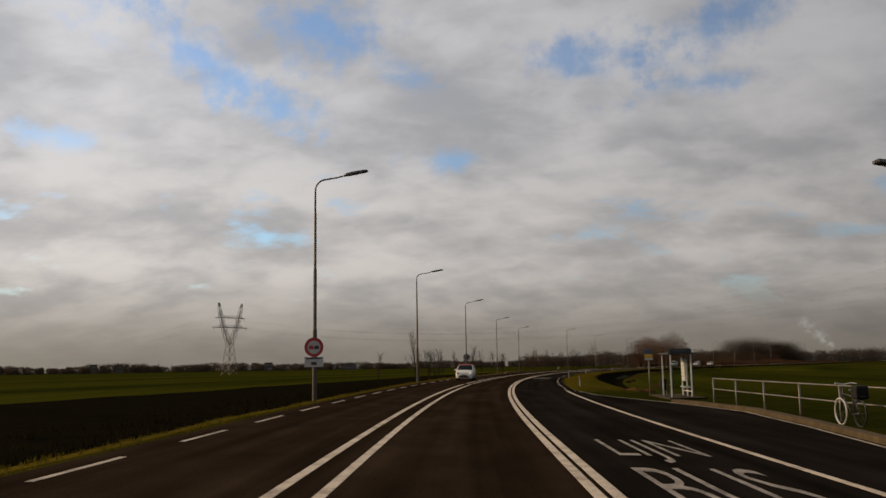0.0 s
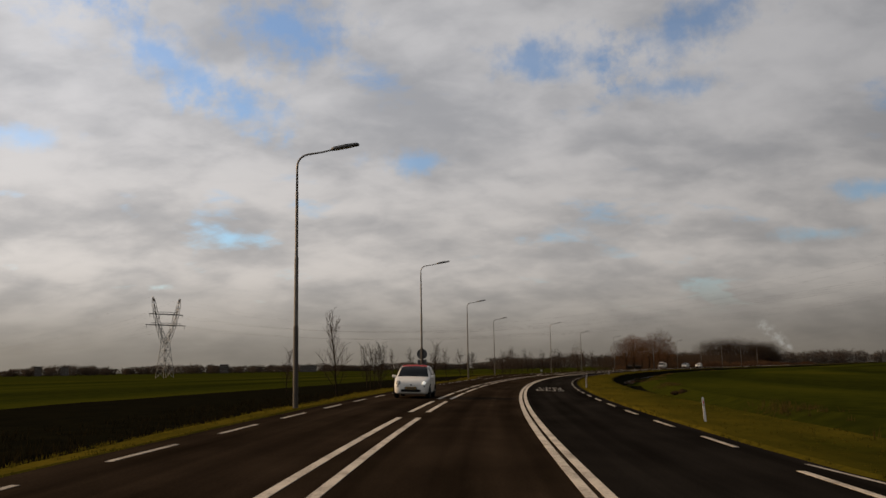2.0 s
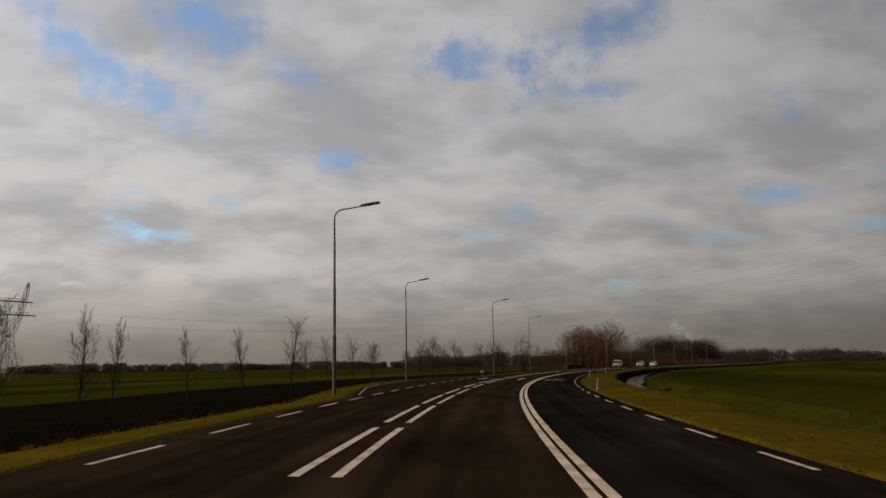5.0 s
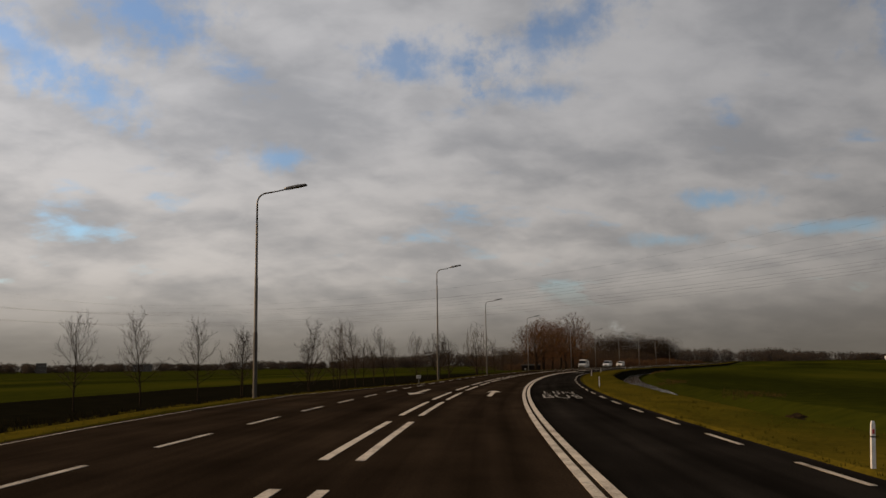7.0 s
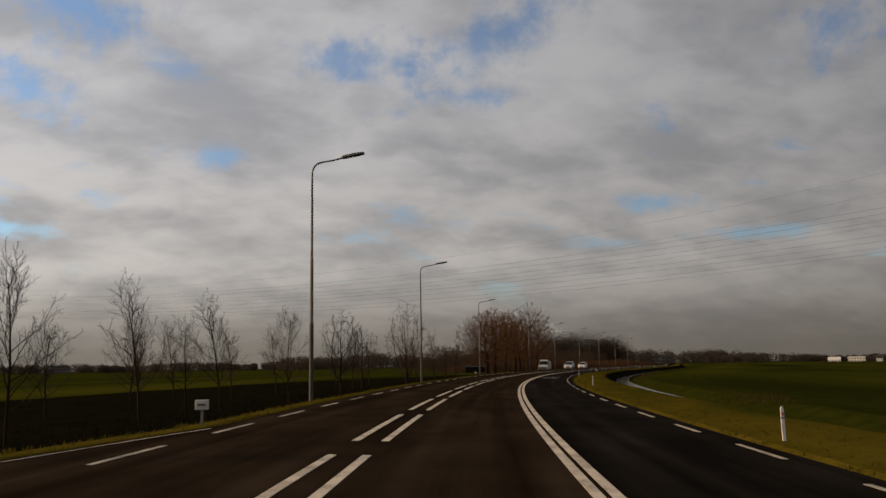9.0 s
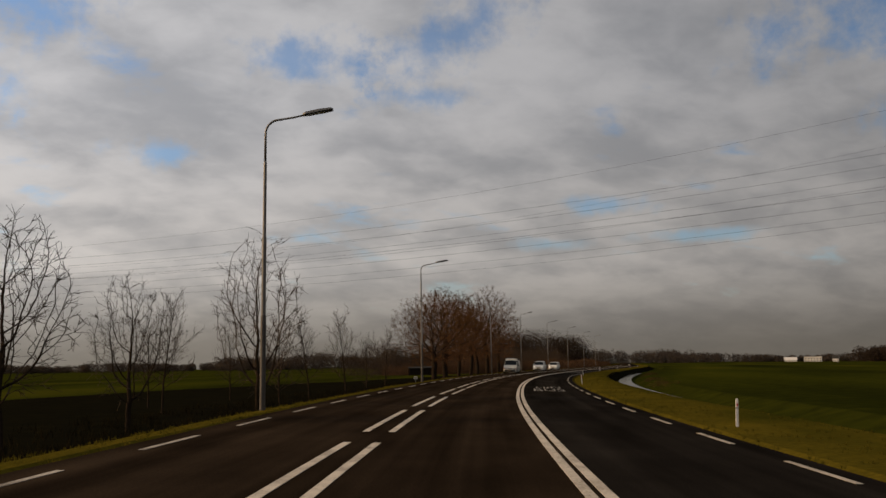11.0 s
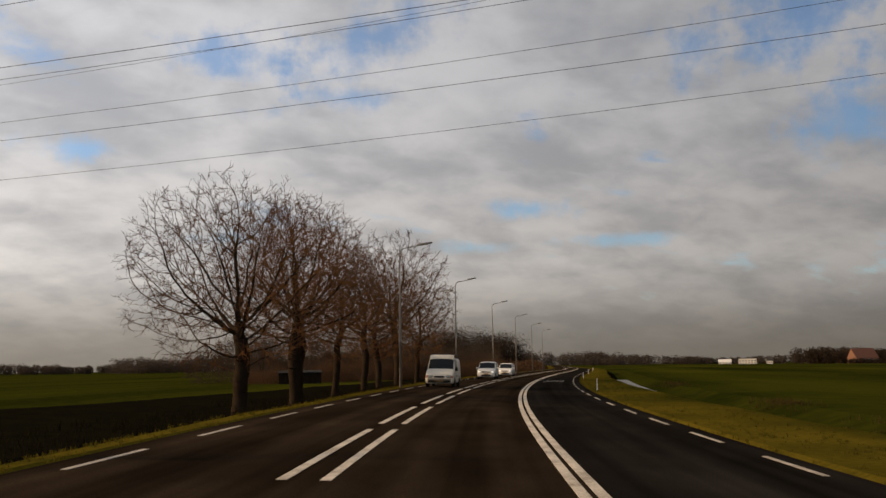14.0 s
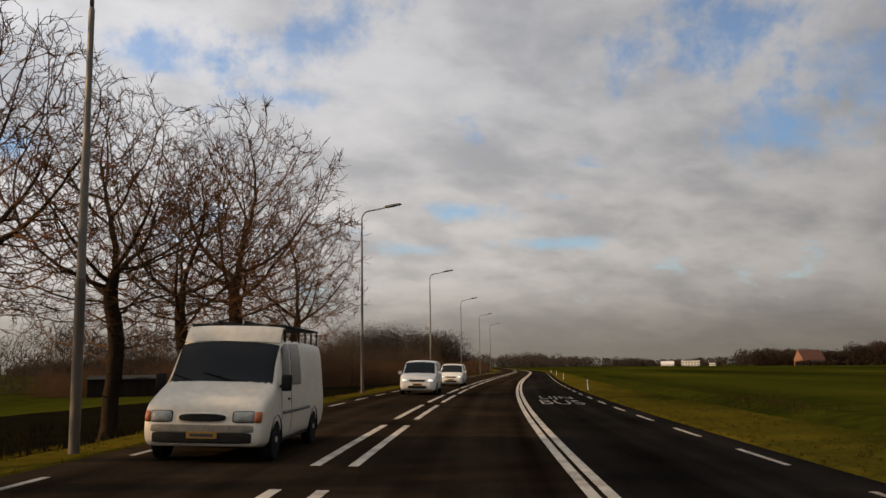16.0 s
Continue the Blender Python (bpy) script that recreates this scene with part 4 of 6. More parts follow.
def bus_shelter():
    """Local x away from the road, y along it."""
    top = empty("bus_shelter", label="small glass bus shelter with pale posts and a dark flat roof", category="bus shelter")
    for x, y in ((0.0, -1.1), (0.0, 1.1), (1.05, -1.1), (1.05, 1.1), (1.05, 0.0)):
        part("post", box((0.07, 0.07, 2.0), (x, y, 1.0), 0.01), SHELTER_FRAME, top, "pale painted steel post")
    roof = part("roof", box((1.35, 2.5, 0.08), (0.52, 0, 2.04), 0.025), SHELTER_ROOF, top, "dark flat roof")
    part("sign_board", box((1.15, 0.08, 0.20), (0.50, -1.22, 2.17), 0.02), SHELTER_ROOF, roof, "dark name board on the roof edge")
    part("text_bar", box((0.60, 0.01, 0.05), (0.50, -1.265, 2.17)), SIGN_BACK, roof)
    for y0, y1 in ((-1.06, -0.04), (0.04, 1.06)):
        g = part("glass_pane", box((0.012, y1 - y0, 1.55), (1.05, (y0 + y1) / 2, 1.08)), SHELTER_GLASS, top)
        g.visible_shadow = False
        part("rail", box((0.045, y1 - y0, 0.045), (1.05, (y0 + y1) / 2, 0.25), 0.008), SHELTER_FRAME, top)
    for y in (-1.1, 1.1):
        g = part("glass_pane", box((0.94, 0.012, 1.55), (0.525, y, 1.08)), SHELTER_GLASS, top)
        g.visible_shadow = False
    case = part("poster_case", box((0.07, 0.66, 1.12), (0.99, 0.42, 1.28), 0.015), SHELTER_FRAME, top, "pale timetable case")
    part("poster", box((0.012, 0.58, 1.04), (0.948, 0.42, 1.28)), POSTER, case)
    for k in range(5):
        part("text_bar", box((0.008, 0.36 - 0.05 * (k % 3), 0.04), (0.938, 0.44, 1.66 - 0.18 * k)), SIGN_BACK, case)
    seat = part("bench_seat", box((0.30, 1.0, 0.04), (0.84, -0.5, 0.46), 0.012), SHELTER_FRAME, top, "pale bench seat")
    for y in (-0.85, -0.15):
        part("bracket", box((0.24, 0.05, 0.06), (0.92, y, 0.42)), SHELTER_FRAME, seat)
    return top


sh = bus_shelter()
sh.matrix_world = place(43.1, 8.88, -0.10) @ Matrix.Diagonal((0.90, 0.95, 0.99, 1))


def bus_sign():
    top = empty("bus_stop_sign", label="bus stop flag on a grey pole, yellow and dark panel", category="bus stop sign")
    part("pole", tube([(0, 0, -0.3), (0, 0, 2.02)], 0.032, 10), STEEL, top, smooth=True)
    panel = part("panel", box((0.44, 0.035, 0.54), (0, -0.045, 2.02), 0.012), SIGN_BLUE, top)
    part("yellow_field", box((0.40, 0.010, 0.20), (0, -0.067, 1.96)), SIGN_YELLOW, panel)
    part("pale_field", box((0.40, 0.010, 0.09), (0, -0.067, 1.81)), SIGN_WHITE, panel)
    return top


bus_sign().matrix_world = place(45.6, 8.45, -0.12)


def litter_bin():
    top = empty("litter_bin", label="dark litter bin on a post beside the shelter", category="litter bin")
    part("bin_body", tube([(0, 0, 0.35), (0, 0, 0.38), (0, 0, 0.95), (0, 0, 1.0)], [0.16, 0.19, 0.23, 0.20], 14), BLACK_PLASTIC, top, smooth=True)
    part("bin_post", box((0.06, 0.06, 1.0), (0.22, 0, 0.4), 0.01), STEEL, top)
    part("rim", tube([(0.20 * math.cos(a), 0.20 * math.sin(a), 1.0) for a in np.linspace(0, 2 * math.pi, 15)], 0.018, 6, False), BLACK_PLASTIC, top)
    return top


litter_bin().matrix_world = place(44.9, 9.0, -0.12) @ Matrix.Scale(0.8, 4)

# railing along the water behind the stop
RAIL_POSTS = [38.2, 34.7, 31.2, 27.7, 24.6, 21.6, 18.4, 15.2, 12, 8.8, 5.6, 2.4]
railing = empty("railing", label="grey two-bar steel railing behind the bus stop", category="railing")
for s in RAIL_POSTS:
    p = part("post", tube([(0, 0, -0.4), (0, 0, 0.98)], 0.034, 8), STEEL, railing, smooth=True)
    p.matrix_world = place(s, 9.9, -0.15)
for z in (0.80, 0.36):
    for s0, s1 in zip(RAIL_POSTS, RAIL_POSTS[1:]):
        part("bar", tube([at(s0, 9.9, z), at(s1, 9.9, z)], 0.022, 8), STEEL, railing, smooth=True)


def bicycle():
    """Wheels in the xz plane, front towards +x."""
    top = empty("bicycle", label="parked city bicycle with a dark pannier at the railing", category="bicycle")
    for x in (0.0, 1.06):
        w = part("wheel", tube([(x + 0.335 * math.cos(a), 0, 0.345 + 0.335 * math.sin(a)) for a in np.linspace(0, 2 * math.pi, 33)], 0.022, 6, False), CHROME if x else BIKE_DARK, top, "wheel with a pale rim" if x else "dark rear wheel")
        bm = bmesh.new()
        for k in range(10):
            a = math.pi * k / 5
            tube([(x, 0, 0.345), (x + 0.32 * math.cos(a), 0, 0.345 + 0.32 * math.sin(a))], 0.004, 3, False, bm)
        part("spokes_set", bm, BIKE_DARK, w)
    bars = [((0, 0, 0.345), (0.42, 0, 0.30)), ((0.42, 0, 0.30), (0.27, 0, 0.86)), ((0, 0, 0.345), (0.30, 0, 0.74)), ((0.42, 0, 0.30), (0.86, 0, 0.72)), ((0.30, 0, 0.74), (0.84, 0, 0.80)), ((1.06, 0, 0.345), (0.82, 0, 1.0))]
    for a, b in bars:
        part("frame_tube", tube([a, b], 0.018, 8), BIKE_DARK, top, smooth=True)
    part("handlebar", tube([(0.66, -0.27, 1.06), (0.80, -0.22, 1.08), (0.82, 0, 1.04), (0.80, 0.22, 1.08), (0.66, 0.27, 1.06)], 0.014, 8), CHROME, top, smooth=True)
    part("saddle", box((0.26, 0.17, 0.07), (0.25, 0, 0.90), 0.03), BIKE_DARK, top)
    part("mudguard", tube([(0.36 * math.cos(a), 0, 0.345 + 0.37 * math.sin(a)) for a in np.linspace(0.2, 2.9, 10)], 0.02, 6), BIKE_DARK, top, smooth=True)
    part("pannier", box((0.34, 0.32, 0.34), (-0.06, 0, 0.86), 0.06), BLACK_PLASTIC, top, "black pannier bag over the rear wheel")
    part("carrier", box((0.45, 0.12, 0.02), (-0.05, 0, 0.76), 0.005), BIKE_DARK, top)
    return top


bicycle().matrix_world = place(22.3, 9.45, -0.17, 92)


# ---- traffic signs ----
def no_overtaking():
    """Round sign and sub-plate, facing -y, fixed to a lamp post."""
    top = empty("traffic_sign", label="round red-rimmed no-overtaking sign with a white sub-plate", category="traffic sign")
    face = pose(0, -0.12, 2.33, 90, 0, 0)
    plate = part("disc", disc(0.395, 0.03, 40, face), SIGN_WHITE, top)
    bm = bmesh.new()
    n = 48
    ring = [[bm.verts.new((r * math.cos(2 * math.pi * k / n), yy, 2.33 + r * math.sin(2 * math.pi * k / n))) for k in range(n)] for r, yy in ((0.40, -0.138), (0.40, -0.146), (0.275, -0.146), (0.275, -0.138))]
    for a, b in zip(ring, ring[1:]):
        for k in range(n):
            bm.faces.new((a[k], a[(k + 1) % n], b[(k + 1) % n], b[k]))
    part("red_rim", bm, SIGN_RED, plate, "red rim")
    for x, m in ((-0.115, SIGN_RED), (0.115, SIGN_BLACK)):
        bm = box((0.215, 0.008, 0.085), (x, -0.142, 2.30), 0.003)
        box((0.165, 0.008, 0.06), (x, -0.142, 2.365), 0.003, bm)
        for dx in (-0.06, 0.06):
            box((0.035, 0.008, 0.03), (x + dx, -0.142, 2.245), 0.002, bm)
        part("car_symbol", bm, m, plate)
    sub = part("sub_plate", box((0.80, 0.03, 0.40), (0, -0.12, 1.72), 0.01), SIGN_WHITE, top, "white rectangular sub-plate")
    part("text_bar", box((0.66, 0.008, 0.05), (0, -0.139, 1.86)), SIGN_BACK, sub)
    part("symbol", box((0.24, 0.008, 0.12), (0, -0.139, 1.66), 0.003), SIGN_BLACK, sub)
    part("edge", box((0.80, 0.006, 0.025), (0, -0.137, 1.905)), SIGN_BLACK, sub)
    for z in (2.33, 1.72):
        part("bracket", box((0.24, 0.10, 0.05), (0, -0.05, z), 0.008), STEEL, top)
    return top


x, y, _ = at(*LAMPS[0])
no_overtaking().matrix_world = pose(x, y, ground_z(*LAMPS[0]) - 0.11, 0, 0, heading(36) - 3)


def sign_back():
    """Two signs seen from behind on a lamp post."""
    top = empty("traffic_sign", label="grey backs of a round and a square road sign", category="traffic sign")
    part("disc_back", disc(0.40, 0.03, 36, pose(0, 0.11, 2.42, 90, 0, 0)), SIGN_BACK, top)
    part("square_back", box((0.72, 0.03, 0.62), (0, 0.11, 1.68), 0.02), SIGN_BACK, top)
    for z in (2.42, 1.85, 1.55):
        part("clamp", box((0.26, 0.16, 0.04), (0, 0.05, z), 0.006), STEEL, top)
    return top


x, y, _ = at(*LAMPS[2])
sign_back().matrix_world = pose(x, y, ground_z(*LAMPS[2]), 0, 0, heading(110))


# ---- small posts ----
def delineator():
    top = empty("marker_post", label="white plastic roadside marker post with a dark band", category="marker post", group="marker posts along the verge")
    bm = bmesh.new()
    rings = [[bm.verts.new((sx * w, sy * w * 0.75, z)) for sx, sy in ((-1, -1), (1, -1), (1, 1), (-1, 1))] for z, w in ((-0.25, 0.033), (0.66, 0.030), (0.72, 0.018))]
    for a, b in zip(rings, rings[1:]):
        for k in range(4):
            bm.faces.new((a[k], a[(k + 1) % 4], b[(k + 1) % 4], b[k]))
    bm.faces.new(rings[-1])
    part("post_body", bm, POST_WHITE, top)
    part("reflector", box((0.034, 0.010, 0.07), (0, -0.025, 0.56), 0.003), SIGN_RED, top, "small red reflector")
    part("band", box((0.065, 0.051, 0.025), (0, 0, 0.48), 0.003), SIGN_BLACK, top, "dark band")
    return top


post_one = delineator()
for k, (s, la) in enumerate([(68.8, 6.5), (112.6, 5.97), (162, 5.95), (210.5, 6.3), (258.7, 6.6), (307.2, 5.98), (358.5, 5.95), (404, 5.95), (452, 6.1), (500, 6.1), (548, 6.1)]):
    m = place(s, la, ground_z(s, la), k * 53 % 9 - 4)
    m = m @ pose(0, 0, 0, 0, (k * 31 % 7 - 3) * 1.2, 0)
    if k == 0:
        post_one.matrix_world = m
    else:
        copy_thing(post_one, m)


def marker_board(label):
    top = empty("marker_board", label=label, category="marker")
    part("board", box((0.34, 0.05, 0.24), (0, 0, 0.50), 0.02), SIGN_WHITE, top)
    part("stake", box((0.06, 0.05, 0.75), (0, 0.03, 0.08), 0.01), STEEL, top)
    part("text_bar", box((0.20, 0.008, 0.05), (0, -0.03, 0.50)), SIGN_BACK, top)
    return top


marker_board("small white distance board on a low stake").matrix_world = place(212.5, -6.7, ground_z(212.5, -6.7))
marker_board("small pale board beside a lamp post").matrix_world = place(307.4, -7.5, ground_z(307.4, -7.5)) @ Matrix.Scale(0.85, 4)


# ---- pylon and wires ----
PY = Vector((-98.0, 459.7, -0.9))
LINE = Vector((0.791, -0.612, 0)).normalized()
ACROSS = Vector((0.612, 0.791, 0))


def lattice(bm, corners, levels, r):
    """Legs and bracing between square sections (half width, height)."""
    rings = []
    for w, z, off in levels:
        rings.append([Vector((off + sx * w, sy * min(w, corners), z)) for sx, sy in ((-1, -1), (1, -1), (1, 1), (-1, 1))])
    for a, b in zip(rings, rings[1:]):
        for k in range(4):
            tube([a[k], b[k]], r, 4, False, bm)
            tube([a[k], b[(k + 1) % 4]], r * 0.6, 3, False, bm)
            tube([a[(k + 1) % 4], b[k]], r * 0.6, 3, False, bm)
            tube([b[k], b[(k + 1) % 4]], r * 0.6, 3, False, bm)


def pylon():
    top = empty("pylon", label="steel lattice pylon with a forked top and two crossarms", category="pylon")
    bm = bmesh.new()
    lattice(bm, 9, [(3.4, -0.5, 0), (3.0, 4, 0), (2.5, 9, 0), (2.0, 14, 0), (1.6, 18, 0)], 0.13)
    part("body", bm, PYLON_STEEL, top)
    for sx in (-1, 1):
        bm = bmesh.new()
        lattice(bm, 1.2, [(1.3, 17.5, sx * 0.6), (1.2, 22, sx * 2.7), (1.1, 27, sx * 4.9), (1.0, 33, sx * 6.9), (0.8, 38, sx * 8.2), (0.3, 42, sx * 9.0)], 0.11)
        part("fork_arm", bm, PYLON_STEEL, top)
    for z, w in ((27.4, 13.3), (33.2, 11.4)):
        bm = bmesh.new()
        for yy in (-0.6, 0.6):
            tube([(-w, 0, z), (-w * 0.6, yy, z), (w * 0.6, yy, z), (w, 0, z)], 0.28, 4, False, bm)
        tube([(-w * 0.75, 0, z + 1.2), (w * 0.75, 0, z + 1.2)], 0.11, 4, False, bm)
        n = 14
        for k in range(n):
            a, b = -w * 0.75 + 1.5 * w * k / n, -w * 0.75 + 1.5 * w * (k + 1) / n
            tube([(a, -0.6 if k % 2 else 0.6, z), ((a + b) / 2, 0, z + 1.2), (b, 0.6 if k % 2 else -0.6, z)], 0.06, 3, False, bm)
        arm = part("crossarm", bm, PYLON_STEEL, top)
        for x in (-w * 0.95, -w * 0.36, w * 0.36, w * 0.95):
            part("insulator", tube([(x, 0, z), (x, 0, z - 0.7), (x, 0, z - 1.9)], [0.06, 0.14, 0.10], 6), LAMP_LENS, arm, "hanging insulator")
    return top


py = pylon()
py.matrix_world = Matrix.Translation(PY) @ pose(0, 0, 0, 0, 0, math.degrees(math.atan2(ACROSS.y, ACROSS.x)))
py.scale = (0.85, 0.85, 0.875)
SPAN = 330.0
for z, mid, offs, r in ((24.0, 13.0, (-11.4, -4.3, 4.3, 11.4), 0.0125), (29.0, 15.7, (-9.6, -3.6, 3.6, 9.6), 0.0125), (37.0, 17.2, (-8.8, 8.8), 0.009)):
    for o in offs:
        pts = []
        for k in range(-20, 41):
            u = SPAN * k / 40
            uu = (u % SPAN) / SPAN
            pts.append(PY + LINE * u + ACROSS * (o + 0.018 * u) + Vector((0, 0, z - 4 * (z - mid) * uu * (1 - uu))))
        w_ob = part("power_line", tube(pts, r, 4, False), WIRE, None)
        tagged(w_ob, "thin dark overhead power line across the sky", "power line", "overhead power lines")


# ---- vehicles: local +x is forward, the nose at x = 0 ----
def curve_of(points):
    """A smooth curve through (x, y) points that does not overshoot."""
    pts = sorted(points)
    xs, ys = [p[0] for p in pts], [p[1] for p in pts]
    d = [(ys[k + 1] - ys[k]) / (xs[k + 1] - xs[k]) for k in range(len(xs) - 1)]
    m = [d[0]] + [0.0 if a * b <= 0 else 2 * a * b / (a + b) for a, b in zip(d, d[1:])] + [d[-1]]

    def f(x):
        x = min(max(x, xs[0]), xs[-1])
        k = min(max(int(np.searchsorted(xs, x)) - 1, 0), len(xs) - 2)
        h = xs[k + 1] - xs[k]
        t = (x - xs[k]) / h
        return (ys[k] * (1 + 2 * t) * (1 - t) ** 2 + h * m[k] * t * (1 - t) ** 2 + ys[k + 1] * t * t * (3 - 2 * t) + h * m[k + 1] * t * t * (t - 1))
    return f


RING = (0.0, 0.13, 0.26, 0.44, 0.62, 0.80, 0.90, 1.0)


class Shell:
    """A car body: at each x a rounded section from the roof's middle (v = 0) down the side to the floor's middle (|v| = 1)."""

    def __init__(self, top, belt, wide, floor, roof_share, roof_drop):
        self.top, self.belt, self.wide, self.floor = curve_of(top), curve_of(belt), curve_of(wide), curve_of(floor)
        self.roof_share, self.roof_drop = roof_share, roof_drop
        self.length = -min(p[0] for p in top)
        self.memo = {}

    def ring(self, x):
        key = round(x, 4)
        if key not in self.memo:
            zt, w, zf = self.top(x), self.wide(x), self.floor(x)
            zb = min(self.belt(x), zt - 0.04)
            cabin = min(1.0, max(0.0, (zt - zb) / 0.42))
            yc = w * (0.90 + (self.roof_share - 0.90) * cabin)
            zc = zb + (zt - zb) * (0.62 + (1 - self.roof_drop - 0.62) * cabin)
            pts = [(0, zt), (yc * 0.62, zt - (zt - zc) * 0.28), (yc, zc), (w * 0.975, zb), (w, zf + (zb - zf) * 0.52), (w * 0.975, zf + (zb - zf) * 0.16), (w * 0.86, zf), (0, zf)]
            self.memo[key] = (curve_of([(r, p[0]) for r, p in zip(RING, pts)]), curve_of([(r, p[1]) for r, p in zip(RING, pts)]))
        return self.memo[key]

    def at(self, x, v):
        fy, fz = self.ring(x)
        return Vector((x, math.copysign(fy(abs(v)), v), fz(abs(v))))

    def body(self, stations=54, around=30):
        bm = bmesh.new()
        xs = [-self.length * (0.5 - 0.5 * math.cos(math.pi * k / (stations - 1))) for k in range(stations)]
        rows = []
        for x in xs:
            rows.append([bm.verts.new(self.at(x, -1 + 2 * (k + 0.5) / (2 * around))) for k in range(2 * around)])
        n = 2 * around
        for a, b in zip(rows, rows[1:]):
            for k in range(n):
                bm.faces.new((a[k], b[k], b[(k + 1) % n], a[(k + 1) % n]))
        bm.faces.new(rows[0]), bm.faces.new(rows[-1][::-1])
        bmesh.ops.recalc_face_normals(bm, faces=bm.faces)
        return bm

    def skin(self, edges, lift=0.008, nu=8, nv=10):
        """A plate lying on the body: edges(a, b) gives x and v for a, b from 0 to 1."""
        bm = bmesh.new()
        rows = []
        for i in range(nu + 1):
            row = []
            for j in range(nv + 1):
                x, v = edges(i / nu, j / nv)
                p = self.at(x, v)
                du, dv = self.at(x + 0.01, v) - self.at(x - 0.01, v), self.at(x, v + 0.01) - self.at(x, v - 0.01)
                q = du.cross(dv)
                q = q.normalized() if q.length > 1e-9 else Vector((0, 0, 1))
                if q.dot(p - Vector((x, 0, 0.6))) < 0:
                    q = -q
                row.append(bm.verts.new(p + q * lift))
            rows.append(row)
        for a, b in zip(rows, rows[1:]):
            for j in range(nv):
                bm.faces.new((a[j], a[j + 1], b[j + 1], b[j]))
        return bm

    def nose(self, y, z):
        """How far forward the body reaches at y across and height z."""
        lo, hi = -1.2, 0.0
        for _ in range(22):
            x = (lo + hi) / 2
            fy, fz = self.ring(x)
            inside = self.floor(x) - 0.02 < z < self.top(x)
            if inside:
                a, b = 0.0, 1.0
                for _k in range(16):
                    v = (a + b) / 2
                    a, b = (v, b) if fz(v) > z else (a, v)
                inside = fy(a) > abs(y) or z < self.floor(x) + 0.03
            if inside:
                lo = x
            else:
                hi = x
        return lo

    def front(self, y0, z0, half_y, half_z, power=2.0, lift=0.012, dome=0.0, n=20):
        """A rounded plate on the nose round (y0, z0); power 2 is an ellipse, more is squarer."""
        bm = bmesh.new()
        rings = []
        for s in (1.0, 0.93, 0.6, 0.25):
            ring = []
            for k in range(n):
                a = 2 * math.pi * k / n
                c, q = math.cos(a), math.sin(a)
                y = y0 + half_y * s * math.copysign(abs(c) ** (2 / power), c)
                z = z0 + half_z * s * math.copysign(abs(q) ** (2 / power), q)
                ring.append(bm.verts.new((self.nose(y, z) + (-0.01 if s == 1.0 else lift + dome * (1 - s * s)), y, z)))
            rings.append(ring)
        for a, b in zip(rings, rings[1:]):
            for k in range(n):
                bm.faces.new((a[k], a[(k + 1) % n], b[(k + 1) % n], b[k]))
        bm.faces.new(rings[-1])
        bmesh.ops.recalc_face_normals(bm, faces=bm.faces)
        return bm


def wheel(parent, x, y, r):
    side = 1 if y > 0 else -1
    rings = [(-0.095, 0.88), (-0.08, 0.98), (-0.04, 1.0), (0.04, 1.0), (0.08, 0.98), (0.095, 0.88), (0.09, 0.68), (0.06, 0.64)]
    w = part("wheel", tube([(x, y + side * d, r) for d, _ in rings], [r * k for _, k in rings], 26), RUBBER, parent)
    part("rim", disc(r * 0.62, 0.03, 22, pose(x, y + side * 0.07, r, 90, 0, 0)), LAMP_HOUSING, w, "grey wheel rim")
    for k in range(5):
        a = 2 * math.pi * k / 5
        part("rim_slot", disc(r * 0.11, 0.012, 8, pose(x + r * 0.38 * math.cos(a), y + side * 0.087, r + r * 0.38 * math.sin(a), 90, 0, 0)), BLACK_PLASTIC, w)
    part("hub", disc(r * 0.14, 0.03, 12, pose(x, y + side * 0.09, r, 90, 0, 0)), CHROME, w)


